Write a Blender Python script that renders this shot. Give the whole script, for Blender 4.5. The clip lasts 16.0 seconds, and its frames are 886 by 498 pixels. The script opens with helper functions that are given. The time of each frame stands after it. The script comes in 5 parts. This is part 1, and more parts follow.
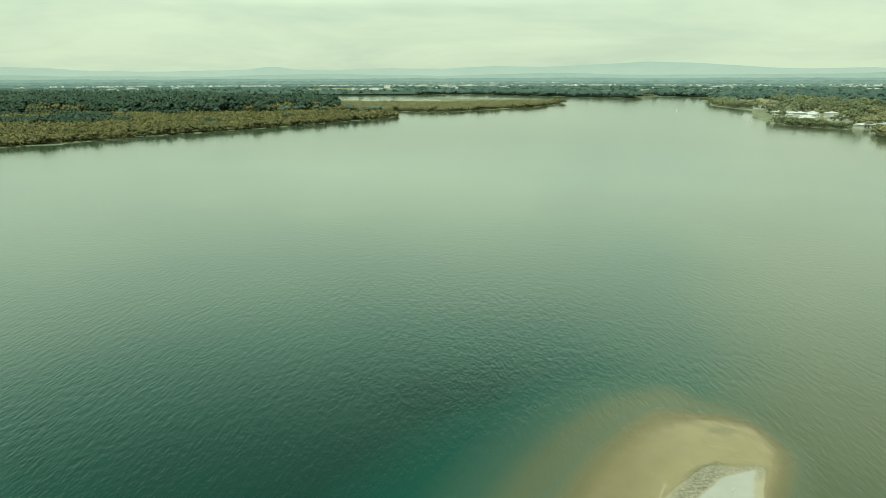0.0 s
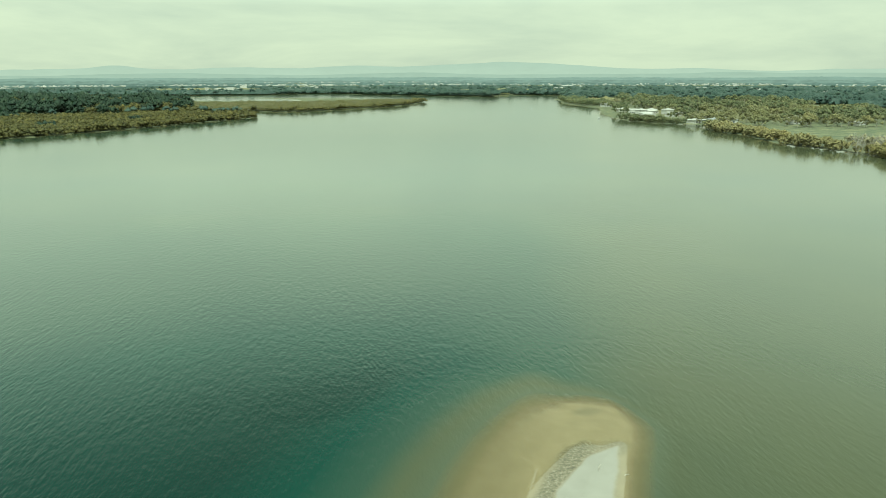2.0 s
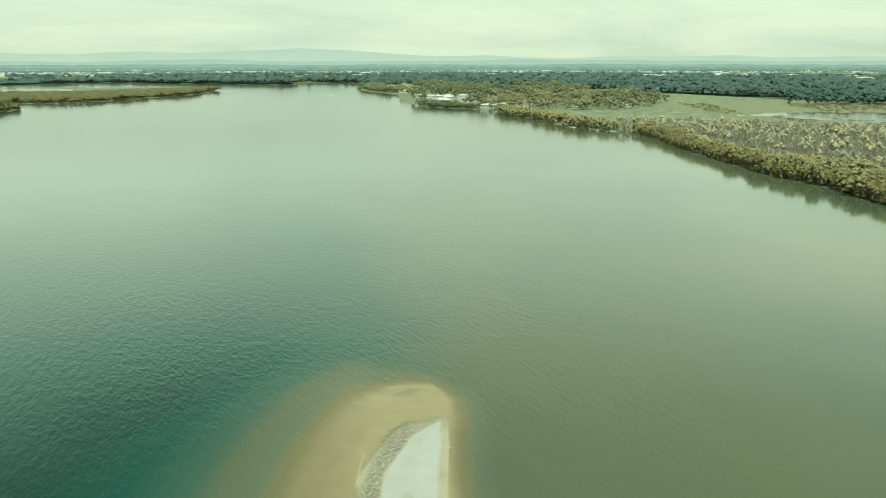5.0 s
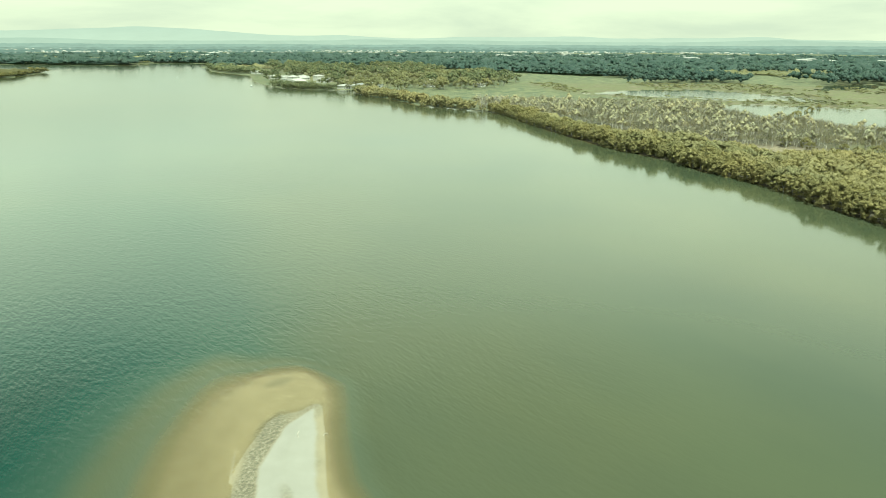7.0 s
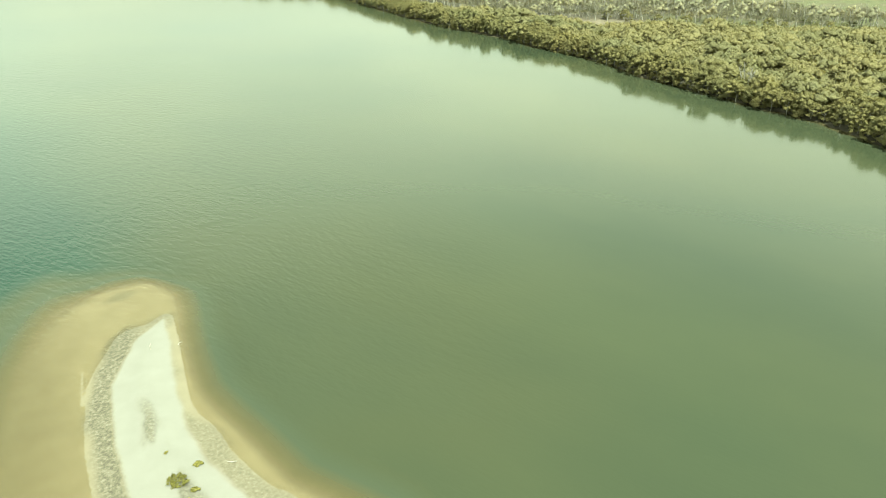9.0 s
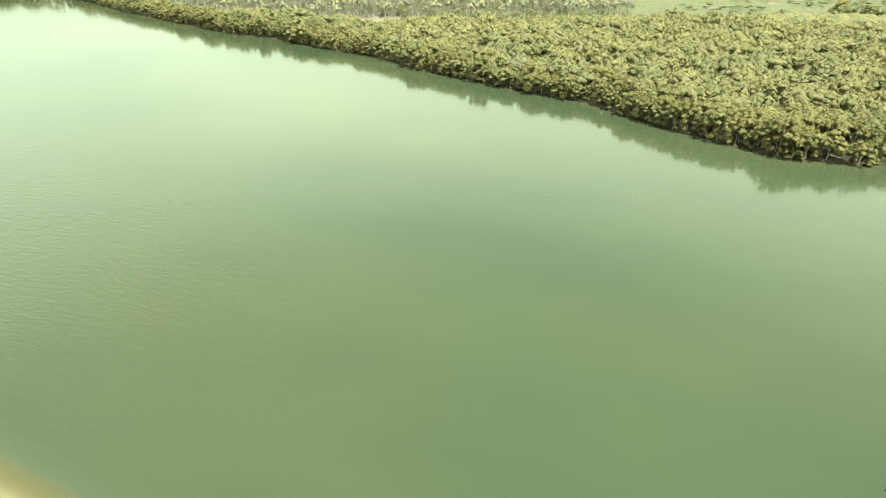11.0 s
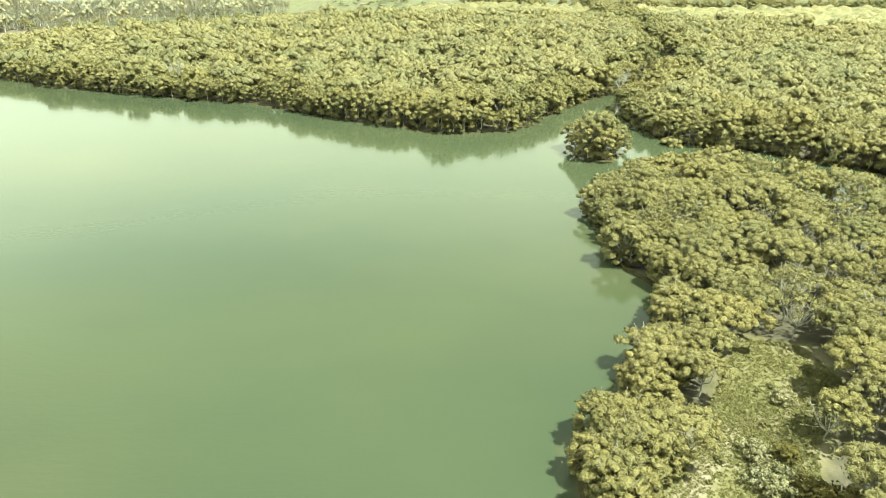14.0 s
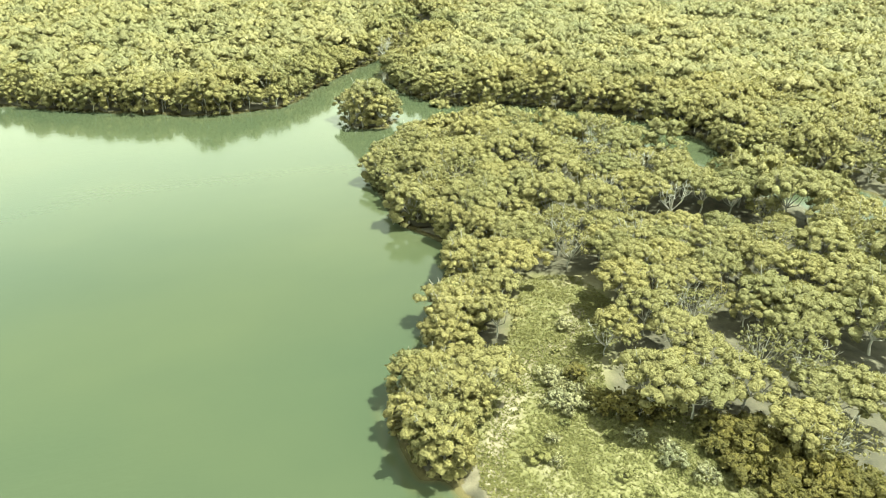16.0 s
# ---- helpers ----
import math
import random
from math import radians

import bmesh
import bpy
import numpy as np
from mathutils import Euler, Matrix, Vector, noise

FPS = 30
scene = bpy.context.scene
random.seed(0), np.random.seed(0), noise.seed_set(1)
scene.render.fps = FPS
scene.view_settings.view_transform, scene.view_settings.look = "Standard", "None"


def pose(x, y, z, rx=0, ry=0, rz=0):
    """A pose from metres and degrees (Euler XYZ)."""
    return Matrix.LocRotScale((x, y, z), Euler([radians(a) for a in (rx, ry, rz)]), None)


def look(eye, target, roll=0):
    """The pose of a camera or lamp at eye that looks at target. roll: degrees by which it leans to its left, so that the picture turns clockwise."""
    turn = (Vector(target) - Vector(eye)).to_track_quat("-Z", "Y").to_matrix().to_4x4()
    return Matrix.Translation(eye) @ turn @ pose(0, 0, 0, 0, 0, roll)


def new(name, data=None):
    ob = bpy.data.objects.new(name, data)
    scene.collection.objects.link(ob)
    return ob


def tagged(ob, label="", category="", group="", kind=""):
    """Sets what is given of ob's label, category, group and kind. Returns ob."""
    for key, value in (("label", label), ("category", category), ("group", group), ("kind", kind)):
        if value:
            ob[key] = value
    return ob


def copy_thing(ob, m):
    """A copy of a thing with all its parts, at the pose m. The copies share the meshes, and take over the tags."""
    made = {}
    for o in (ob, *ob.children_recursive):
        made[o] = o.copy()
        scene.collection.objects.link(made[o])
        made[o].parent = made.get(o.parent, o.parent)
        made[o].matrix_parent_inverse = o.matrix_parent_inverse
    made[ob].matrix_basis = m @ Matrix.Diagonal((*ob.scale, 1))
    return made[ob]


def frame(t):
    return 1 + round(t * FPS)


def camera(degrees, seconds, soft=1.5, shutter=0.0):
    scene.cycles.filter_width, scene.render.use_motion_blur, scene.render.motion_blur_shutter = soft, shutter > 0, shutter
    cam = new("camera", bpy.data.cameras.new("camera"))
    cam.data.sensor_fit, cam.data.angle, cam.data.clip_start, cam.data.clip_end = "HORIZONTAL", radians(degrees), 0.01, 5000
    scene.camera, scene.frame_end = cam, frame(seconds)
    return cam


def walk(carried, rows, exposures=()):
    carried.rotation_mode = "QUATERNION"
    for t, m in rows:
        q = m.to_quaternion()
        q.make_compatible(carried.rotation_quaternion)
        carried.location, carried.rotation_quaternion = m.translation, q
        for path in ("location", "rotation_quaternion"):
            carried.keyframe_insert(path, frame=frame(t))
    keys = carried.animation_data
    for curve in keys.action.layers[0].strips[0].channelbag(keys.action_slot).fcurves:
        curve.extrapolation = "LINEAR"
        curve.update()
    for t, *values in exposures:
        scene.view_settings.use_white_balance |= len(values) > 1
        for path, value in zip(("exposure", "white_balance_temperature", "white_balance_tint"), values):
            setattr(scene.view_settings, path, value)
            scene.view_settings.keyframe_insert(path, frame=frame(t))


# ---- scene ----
cam = camera(65.6, 16.0, soft=0.7)

# seconds, place, yaw to the left from north, pitch up, roll
PATH = [
    (0.0, 0.00, 0.00, 50.00, 0.00, -14.12, -0.15),
    (0.5, 0.17, 0.26, 49.86, -2.61, -14.14, -0.13),
    (1.0, 0.30, 0.56, 49.78, -5.36, -14.14, -0.12),
    (1.5, 0.38, 0.83, 49.63, -7.93, -14.14, -0.11),
    (2.0, 0.42, 1.10, 49.54, -11.26, -14.17, -0.08),
    (2.5, 0.47, 1.28, 49.51, -13.43, -14.22, -0.07),
    (3.0, 0.54, 1.42, 49.48, -16.04, -14.25, -0.06),
    (3.5, 0.58, 1.58, 49.41, -18.83, -14.25, -0.03),
    (4.0, 0.66, 1.64, 49.31, -21.74, -14.27, -0.04),
    (6.5, 0.60, 2.00, 49.21, -36.13, -16.72, 0.14),
    (7.0, 0.60, 1.97, 49.21, -39.10, -16.72, 0.19),
    (7.5, 0.57, 1.95, 49.24, -41.96, -16.71, 0.22),
    (8.0, 0.54, 1.94, 49.25, -45.21, -16.71, 0.19),
    (8.1, 0.53, 1.94, 49.24, -45.95, -17.15, 0.19),
    (8.2, 0.52, 1.94, 49.23, -46.69, -19.00, 0.19),
    (8.3, 0.50, 1.95, 49.21, -47.43, -21.00, 0.19),
    (8.4, 0.49, 1.95, 49.20, -48.17, -22.95, 0.19),
    (8.5, 0.48, 1.95, 49.20, -48.90, -24.46, 0.19),
    (8.6, 0.48, 1.96, 49.20, -49.66, -25.30, 0.17),
    (8.8, 0.50, 1.98, 49.21, -51.19, -25.85, 0.13),
    (9.0, 0.52, 2.00, 49.21, -52.72, -26.00, 0.09),
    (9.2, 0.56, 2.02, 49.20, -54.21, -26.08, 0.08),
    (11.5, 2.42, 0.34, 48.05, -74.48, -25.82, 0.20),
    (12.0, 2.86, -0.03, 47.68, -78.75, -25.79, 0.19),
    (12.5, 3.25, -0.32, 47.28, -82.96, -25.72, 0.18),
    (13.0, 3.53, -0.50, 46.90, -87.47, -25.65, 0.20),
    (13.5, 3.71, -0.62, 46.68, -91.85, -25.57, 0.24),
    (14.0, 3.84, -0.74, 46.58, -96.57, -25.57, 0.24),
    (14.5, 3.88, -0.81, 46.55, -101.22, -25.56, 0.24),
    (15.0, 3.86, -0.85, 46.52, -106.10, -25.52, 0.22),
    (15.5, 3.86, -0.87, 46.50, -110.81, -25.59, 0.20),
    (15.6, 3.86, -0.87, 46.49, -111.80, -25.85, 0.20),
    (15.7, 3.86, -0.87, 46.48, -112.80, -26.20, 0.20),
    (15.8, 3.86, -0.87, 46.47, -113.79, -26.62, 0.21),
    (15.9, 3.87, -0.87, 46.46, -114.78, -27.07, 0.21),
    (16.0, 3.87, -0.87, 46.45, -115.78, -27.73, 0.21),
]
EXPOSURES = [
    (0.0, 0.09, 6250, -22), (4.0, 0.15, 6120, -22), (7.0, 0.43, 6400, -21), (8.0, 0.51, 6480, -21), (9.0, 0.73, 6620, -19), (11.5, 1.06, 6690, -18), (14.0, 1.25, 6630, -17), (16.0, 1.44, 6580, -17)]


def heading(x, y, z, yaw, pitch, roll):
    a, b = radians(yaw), radians(pitch)
    ahead = Vector((-math.sin(a) * math.cos(b), math.cos(a) * math.cos(b), math.sin(b)))
    return look((x, y, z), Vector((x, y, z)) + 20 * ahead, roll)


walk(cam, [(t, heading(*row)) for t, *row in PATH], EXPOSURES)

# ---- light ----
SUN_FROM, SUN_UP = 198.0, 63.0   # compass degrees clockwise from +y, and elevation
sky = bpy.data.worlds.new("sky")
scene.world = sky
sky.use_nodes = True


def ramp_node(N, stops):
    r = N("ShaderNodeValToRGB")
    while len(r.color_ramp.elements) < len(stops):
        r.color_ramp.elements.new(0.5)
    for e, (p, c) in zip(r.color_ramp.elements, stops):
        e.position, e.color = p, (*c, 1)
    return r


def make_sky():
    nt = sky.node_tree
    nt.nodes.clear()
    N, L = nt.nodes.new, nt.links.new
    out, bg = N("ShaderNodeOutputWorld"), N("ShaderNodeBackground")
    air = N("ShaderNodeTexSky")
    air.sky_type, air.sun_disc = "NISHITA", False
    air.sun_elevation, air.sun_rotation = radians(SUN_UP), radians(SUN_FROM)
    air.dust_density, air.air_density = 3.0, 1.2
    geo = N("ShaderNodeTexCoord")
    sep = N("ShaderNodeSeparateXYZ")
    L(geo.outputs["Generated"], sep.inputs[0])
    lift = N("ShaderNodeMath"); lift.operation = "MAXIMUM"; lift.inputs[1].default_value = 0.0
    L(sep.outputs["Z"], lift.inputs[0])
    add = N("ShaderNodeMath"); add.inputs[1].default_value = 0.15
    L(lift.outputs[0], add.inputs[0])
    flat = N("ShaderNodeCombineXYZ")
    for ax in "XY":
        d = N("ShaderNodeMath"); d.operation = "DIVIDE"
        L(sep.outputs[ax], d.inputs[0]); L(add.outputs[0], d.inputs[1]); L(d.outputs[0], flat.inputs[ax])
    cloud = N("ShaderNodeTexNoise")
    cloud.inputs["Scale"].default_value, cloud.inputs["Detail"].default_value = 0.55, 7.0
    cloud.inputs["Roughness"].default_value, cloud.inputs["Distortion"].default_value = 0.58, 0.3
    L(flat.outputs[0], cloud.inputs["Vector"])
    ramp = N("ShaderNodeValToRGB")
    ramp.color_ramp.elements[0].position, ramp.color_ramp.elements[0].color = 0.36, (0.85, 0.85, 0.725, 1)
    ramp.color_ramp.elements[1].position, ramp.color_ramp.elements[1].color = 0.60, (1.06, 1.03, 0.835, 1)
    L(cloud.outputs["Fac"], ramp.inputs[0])
    dim = N("ShaderNodeVectorMath"); dim.operation = "SCALE"; dim.inputs["Scale"].default_value = 0.1
    L(air.outputs[0], dim.inputs[0])
    mix = N("ShaderNodeMixRGB"); mix.inputs[0].default_value = 0.86
    L(dim.outputs[0], mix.inputs[1]); L(ramp.outputs[0], mix.inputs[2])
    # unseen gap in the cloud added higher up, to make water reflections bluer
    cover = ramp_node(N, [(0.0, (0.88,) * 3), (0.30, (0.86,) * 3), (0.48, (0.58,) * 3), (0.75, (0.62,) * 3), (1.0, (0.86,) * 3)])
    L(lift.outputs[0], cover.inputs[0]); L(cover.outputs[0], mix.inputs[0])
    # added unseen bright band above the low sky lifts the water; dimmer overhead
    rise = ramp_node(N, [(0.0, (0.385,) * 3), (0.09, (0.41,) * 3), (0.14, (0.63,) * 3), (0.24, (0.68,) * 3), (0.36, (0.72,) * 3), (0.50, (0.43,) * 3), (0.75, (0.32,) * 3), (1.0, (0.44,) * 3)])
    L(lift.outputs[0], rise.inputs[0])
    twice = N("ShaderNodeMath"); twice.operation = "MULTIPLY"; twice.inputs[1].default_value = 2.0
    L(rise.outputs[0], twice.inputs[0])
    L(mix.outputs[0], bg.inputs["Color"]); L(twice.outputs[0], bg.inputs["Strength"])
    L(bg.outputs[0], out.inputs[0])


make_sky()
lamp = bpy.data.lights.new("sun", "SUN")
lamp.energy, lamp.angle, lamp.color = 5.0, radians(0.8), (1.0, 0.95, 0.84)
sun = new("sun", lamp)
a, b = radians(SUN_FROM), radians(SUN_UP)
sun.matrix_world = look((math.sin(a) * math.cos(b) * 100, math.cos(a) * math.cos(b) * 100, math.sin(b) * 100), (0, 0, 0))

# ---- materials ----


def shader(name):
    m = bpy.data.materials.new(name)
    m.use_nodes = True
    nt = m.node_tree
    return m, nt, nt.nodes["Principled BSDF"], nt.nodes.new, nt.links.new


def noise_node(N, L, scale, detail=4.0, rough=0.55, coords=None, stretch=None):
    n = N("ShaderNodeTexNoise")
    n.inputs["Scale"].default_value, n.inputs["Detail"].default_value, n.inputs["Roughness"].default_value = scale, detail, rough
    if coords is None:
        coords = N("ShaderNodeNewGeometry").outputs["Position"]
    if stretch:
        mp = N("ShaderNodeMapping")
        mp.inputs["Scale"].default_value = stretch[:3]
        mp.inputs["Rotation"].default_value = (0, 0, radians(stretch[3]))
        L(coords, mp.inputs["Vector"])
        coords = mp.outputs[0]
    L(coords, n.inputs["Vector"])
    return n


def attribute(N, name):
    a = N("ShaderNodeAttribute")
    a.attribute_name = name
    return a.outputs["Fac"]


def mix_rgb(N, L, fac, one, two, kind="MIX"):
    m = N("ShaderNodeMixRGB")
    m.blend_type = kind
    for i, v in enumerate((fac, one, two)):
        if isinstance(v, (int, float)):
            m.inputs[i].default_value = v
        elif isinstance(v, tuple):
            m.inputs[i].default_value = (*v, 1)
        else:
            L(v, m.inputs[i])
    return m.outputs[0]


def leaf_material(name, dark, light, through_colour, gloss=0.55, mass=2.6, gaps=0.43, relief=0.5):
    """Foliage: each leaf spray a little different, each tree too, some light passing through."""
    m, nt, p, N, L = shader(name)
    island = N("ShaderNodeNewGeometry").outputs["Random Per Island"]
    r = ramp_node(N, [(0.0, dark), (0.55, tuple((a + b) / 2 for a, b in zip(dark, light))), (1.0, light)])
    L(island, r.inputs[0])
    tint = attribute(N, "tint")
    ob = N("ShaderNodeObjectInfo").outputs["Random"]
    both = N("ShaderNodeMath"); both.operation = "ADD"
    L(tint, both.inputs[0]); L(ob, both.inputs[1])
    frac = N("ShaderNodeMath"); frac.operation = "FRACT"
    L(both.outputs[0], frac.inputs[0])
    hue = ramp_node(N, [(0.0, (0.84, 0.88, 0.90)), (0.5, (1.0, 1.0, 1.0)), (1.0, (1.08, 1.06, 1.0))])
    L(frac.outputs[0], hue.inputs[0])
    broad = noise_node(N, L, 0.02, 3.0)
    br = ramp_node(N, [(0.3, (0.88, 0.92, 0.94)), (0.7, (1.06, 1.03, 1.0))])
    L(broad.outputs["Fac"], br.inputs[0])
    c = mix_rgb(N, L, 1.0, r.outputs[0], hue.outputs[0], "MULTIPLY")
    c = mix_rgb(N, L, 1.0, c, br.outputs[0], "MULTIPLY")
    # fine noise darkens the bump's hollows too: shade between leaves put into colour
    fine = noise_node(N, L, 4.5, 3.0, 0.65)
    fr = ramp_node(N, [(0.32, (0.70, 0.71, 0.70)), (0.50, (1.0, 1.0, 1.0)), (0.72, (1.08, 1.08, 1.07))])
    L(fine.outputs["Fac"], fr.inputs[0])
    c = mix_rgb(N, L, 1.0, c, fr.outputs[0], "MULTIPLY")
    bp = N("ShaderNodeBump"); bp.inputs["Strength"].default_value, bp.inputs["Distance"].default_value = 0.9, relief
    clump = noise_node(N, L, 1.3, 2.0, 0.5)
    both2 = N("ShaderNodeMath"); both2.operation = "MULTIPLY_ADD"; both2.inputs[1].default_value = 1.6
    L(clump.outputs["Fac"], both2.inputs[0]); L(fine.outputs["Fac"], both2.inputs[2])
    L(both2.outputs[0], bp.inputs["Height"]); L(bp.outputs[0], p.inputs["Normal"])
    L(c, p.inputs["Base Color"])
    p.inputs["Roughness"].default_value = gloss
    p.inputs["Specular IOR Level"].default_value = 0.3
    tr = N("ShaderNodeBsdfTranslucent")
    L(mix_rgb(N, L, 1.0, c, through_colour, "MULTIPLY"), tr.inputs["Color"])
    ms = N("ShaderNodeMixShader"); ms.inputs[0].default_value = 0.20
    L(p.outputs[0], ms.inputs[1]); L(tr.outputs[0], ms.inputs[2])
    # the mass of leaves is open: gaps between sprays, of about 1 / mass metres
    gap = noise_node(N, L, mass, 4.0, 0.68)
    cut = ramp_node(N, [(gaps - 0.02, (0, 0, 0)), (gaps + 0.02, (1, 1, 1))])
    L(gap.outputs["Fac"], cut.inputs[0])
    free = N("ShaderNodeBsdfTransparent")
    leafy = N("ShaderNodeMixShader")
    L(cut.outputs[0], leafy.inputs[0]); L(free.outputs[0], leafy.inputs[1]); L(ms.outputs[0], leafy.inputs[2])
    L(leafy.outputs[0], nt.nodes["Material Output"].inputs["Surface"])
    return m


def plain_material(name, one, two, scale=3.0, rough=0.8, bump=0.3, metal=0.0, fine=6.0):
    m, nt, p, N, L = shader(name)
    n = noise_node(N, L, scale, 5.0)
    r = ramp_node(N, [(0.3, one), (0.7, two)])
    L(n.outputs["Fac"], r.inputs[0])
    g = noise_node(N, L, scale * fine, 3.0)
    gr = ramp_node(N, [(0.25, (0.82, 0.82, 0.82)), (0.75, (1.1, 1.1, 1.1))])
    L(g.outputs["Fac"], gr.inputs[0])
    L(mix_rgb(N, L, 1.0, r.outputs[0], gr.outputs[0], "MULTIPLY"), p.inputs["Base Color"])
    p.inputs["Roughness"].default_value, p.inputs["Metallic"].default_value = rough, metal
    if bump:
        bp = N("ShaderNodeBump")
        bp.inputs["Strength"].default_value, bp.inputs["Distance"].default_value = bump, 0.05
        L(g.outputs["Fac"], bp.inputs["Height"]); L(bp.outputs[0], p.inputs["Normal"])
    return m


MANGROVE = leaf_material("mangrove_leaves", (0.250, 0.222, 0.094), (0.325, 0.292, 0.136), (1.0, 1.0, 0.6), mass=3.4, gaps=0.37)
# coarser gaps and a paler base than the nearer mangroves, for trees farther off
MANGROVE_FAR = leaf_material("mangrove_leaves_coarse_pale", (0.282, 0.253, 0.122), (0.362, 0.326, 0.170), (1.0, 1.0, 0.6), mass=2.6, gaps=0.36)
PALE_LEAF = leaf_material("pale_dry_leaves", (0.26, 0.245, 0.14), (0.39, 0.365, 0.225), (1.0, 1.0, 0.7), gaps=0.5)
GREEN_LEAF = leaf_material("dark_green_leaves", (0.105, 0.090, 0.026), (0.205, 0.170, 0.050), (0.9, 1.0, 0.4))
GREY_LEAF = leaf_material("grey_brown_twigs", (0.34, 0.31, 0.195), (0.46, 0.425, 0.285), (1.0, 0.95, 0.7), gaps=0.3)
# far leaves made bluer and paler: haze put into the base colour
HAZED_WOODS_LEAF = leaf_material("hazed_far_woods_leaves", (0.044, 0.082, 0.074), (0.088, 0.132, 0.110), (0.8, 1.0, 0.6), mass=0.8, gaps=0.38)
TOWN_LEAF = leaf_material("garden_tree_leaves", (0.100, 0.122, 0.066), (0.235, 0.240, 0.125), (0.9, 1.0, 0.5), mass=1.0, gaps=0.40)
DARK_LEAF = leaf_material("dark_wood_leaves", (0.018, 0.042, 0.028), (0.050, 0.080, 0.050), (0.8, 1.0, 0.6), mass=0.8, gaps=0.38)
BROWN_LEAF = leaf_material("brown_olive_leaves", (0.080, 0.080, 0.030), (0.185, 0.165, 0.060), (1.0, 1.0, 0.5), mass=1.3)
OLIVE_LEAF = leaf_material("olive_marsh_leaves", (0.185, 0.185, 0.092), (0.305, 0.292, 0.158), (1.0, 1.0, 0.5), mass=1.2)
GRASS_LEAF = leaf_material("grass_blades", (0.135, 0.132, 0.046), (0.235, 0.220, 0.092), (1.0, 1.0, 0.5), gaps=0.3)
SHRUB_LEAF = leaf_material("shrub_leaves", (0.21, 0.195, 0.05), (0.32, 0.29, 0.085), (1.0, 1.0, 0.5), mass=9.0, gaps=0.36, relief=0.05)
BARK = plain_material("grey_bark", (0.27, 0.25, 0.21), (0.48, 0.46, 0.41), 2.0, 0.9)
DEADWOOD = plain_material("bleached_wood", (0.30, 0.285, 0.25), (0.48, 0.46, 0.41), 2.0, 0.85)
WHITE_WALL = plain_material("painted_wall", (0.46, 0.46, 0.44), (0.60, 0.60, 0.58), 0.6, 0.8, 0.1)
PALE_ROOF = plain_material("pale_sheet_roof", (0.34, 0.34, 0.33), (0.48, 0.48, 0.46), 0.3, 0.5, 0.1)
GREY_ROOF = plain_material("grey_tile_roof", (0.22, 0.24, 0.25), (0.36, 0.37, 0.37), 0.5, 0.7, 0.3)
DARK_GLASS = plain_material("window_glass", (0.03, 0.04, 0.05), (0.06, 0.07, 0.08), 0.5, 0.1, 0.0)
BOAT_WHITE = plain_material("white_gelcoat", (0.74, 0.74, 0.72), (0.8, 0.8, 0.8), 1.0, 0.25, 0.0)


def ground_material():
    """River bed, mud, sand and grass by what lies where: weights come with the sheet."""
    m, nt, p, N, L = shader("ground")
    big, mid, fine = noise_node(N, L, 0.05, 5.0), noise_node(N, L, 0.6, 6.0), noise_node(N, L, 7.0, 4.0)
    mud = ramp_node(N, [(0.3, (0.050, 0.045, 0.032)), (0.7, (0.125, 0.11, 0.075))])
    L(mid.outputs["Fac"], mud.inputs[0])
    grass = ramp_node(N, [(0.34, (0.095, 0.090, 0.034)), (0.46, (0.140, 0.132, 0.052)), (0.55, (0.175, 0.160, 0.074)), (0.66, (0.235, 0.208, 0.120))])
    L(noise_node(N, L, 0.9, 8.0, 0.72).outputs["Fac"], grass.inputs[0])
    scrub = ramp_node(N, [(0.34, (0.055, 0.075, 0.050)), (0.48, (0.100, 0.118, 0.066)), (0.60, (0.165, 0.168, 0.090)), (0.70, (0.23, 0.215, 0.13))])
    L(noise_node(N, L, 0.09, 7.0, 0.65).outputs["Fac"], scrub.inputs[0])
    flat = ramp_node(N, [(0.32, (0.085, 0.095, 0.045)), (0.46, (0.14, 0.145, 0.07)), (0.56, (0.11, 0.105, 0.06)), (0.66, (0.19, 0.165, 0.105)), (0.75, (0.25, 0.21, 0.16))])
    L(noise_node(N, L, 0.03, 6.0, 0.6, None, (1, 3, 1, 30)).outputs["Fac"], flat.inputs[0])
    c = mix_rgb(N, L, attribute(N, "scrub"), mud.outputs[0], scrub.outputs[0])
    c = mix_rgb(N, L, attribute(N, "flat"), c, flat.outputs[0])
    c = mix_rgb(N, L, attribute(N, "grass"), c, grass.outputs[0])
    bare = ramp_node(N, [(0.32, (0.17, 0.142, 0.095)), (0.5, (0.235, 0.198, 0.14)), (0.66, (0.29, 0.255, 0.19))])
    L(mid.outputs["Fac"], bare.inputs[0])
    c = mix_rgb(N, L, attribute(N, "bare"), c, bare.outputs[0])
    g = ramp_node(N, [(0.25, (0.75, 0.75, 0.75)), (0.75, (1.15, 1.15, 1.15))])
    L(fine.outputs["Fac"], g.inputs[0])
    L(mix_rgb(N, L, 1.0, c, g.outputs[0], "MULTIPLY"), p.inputs["Base Color"])
    p.inputs["Roughness"].default_value = 0.9
    bp = N("ShaderNodeBump"); bp.inputs["Strength"].default_value, bp.inputs["Distance"].default_value = 0.5, 0.1
    L(fine.outputs["Fac"], bp.inputs["Height"]); L(bp.outputs[0], p.inputs["Normal"])
    return m


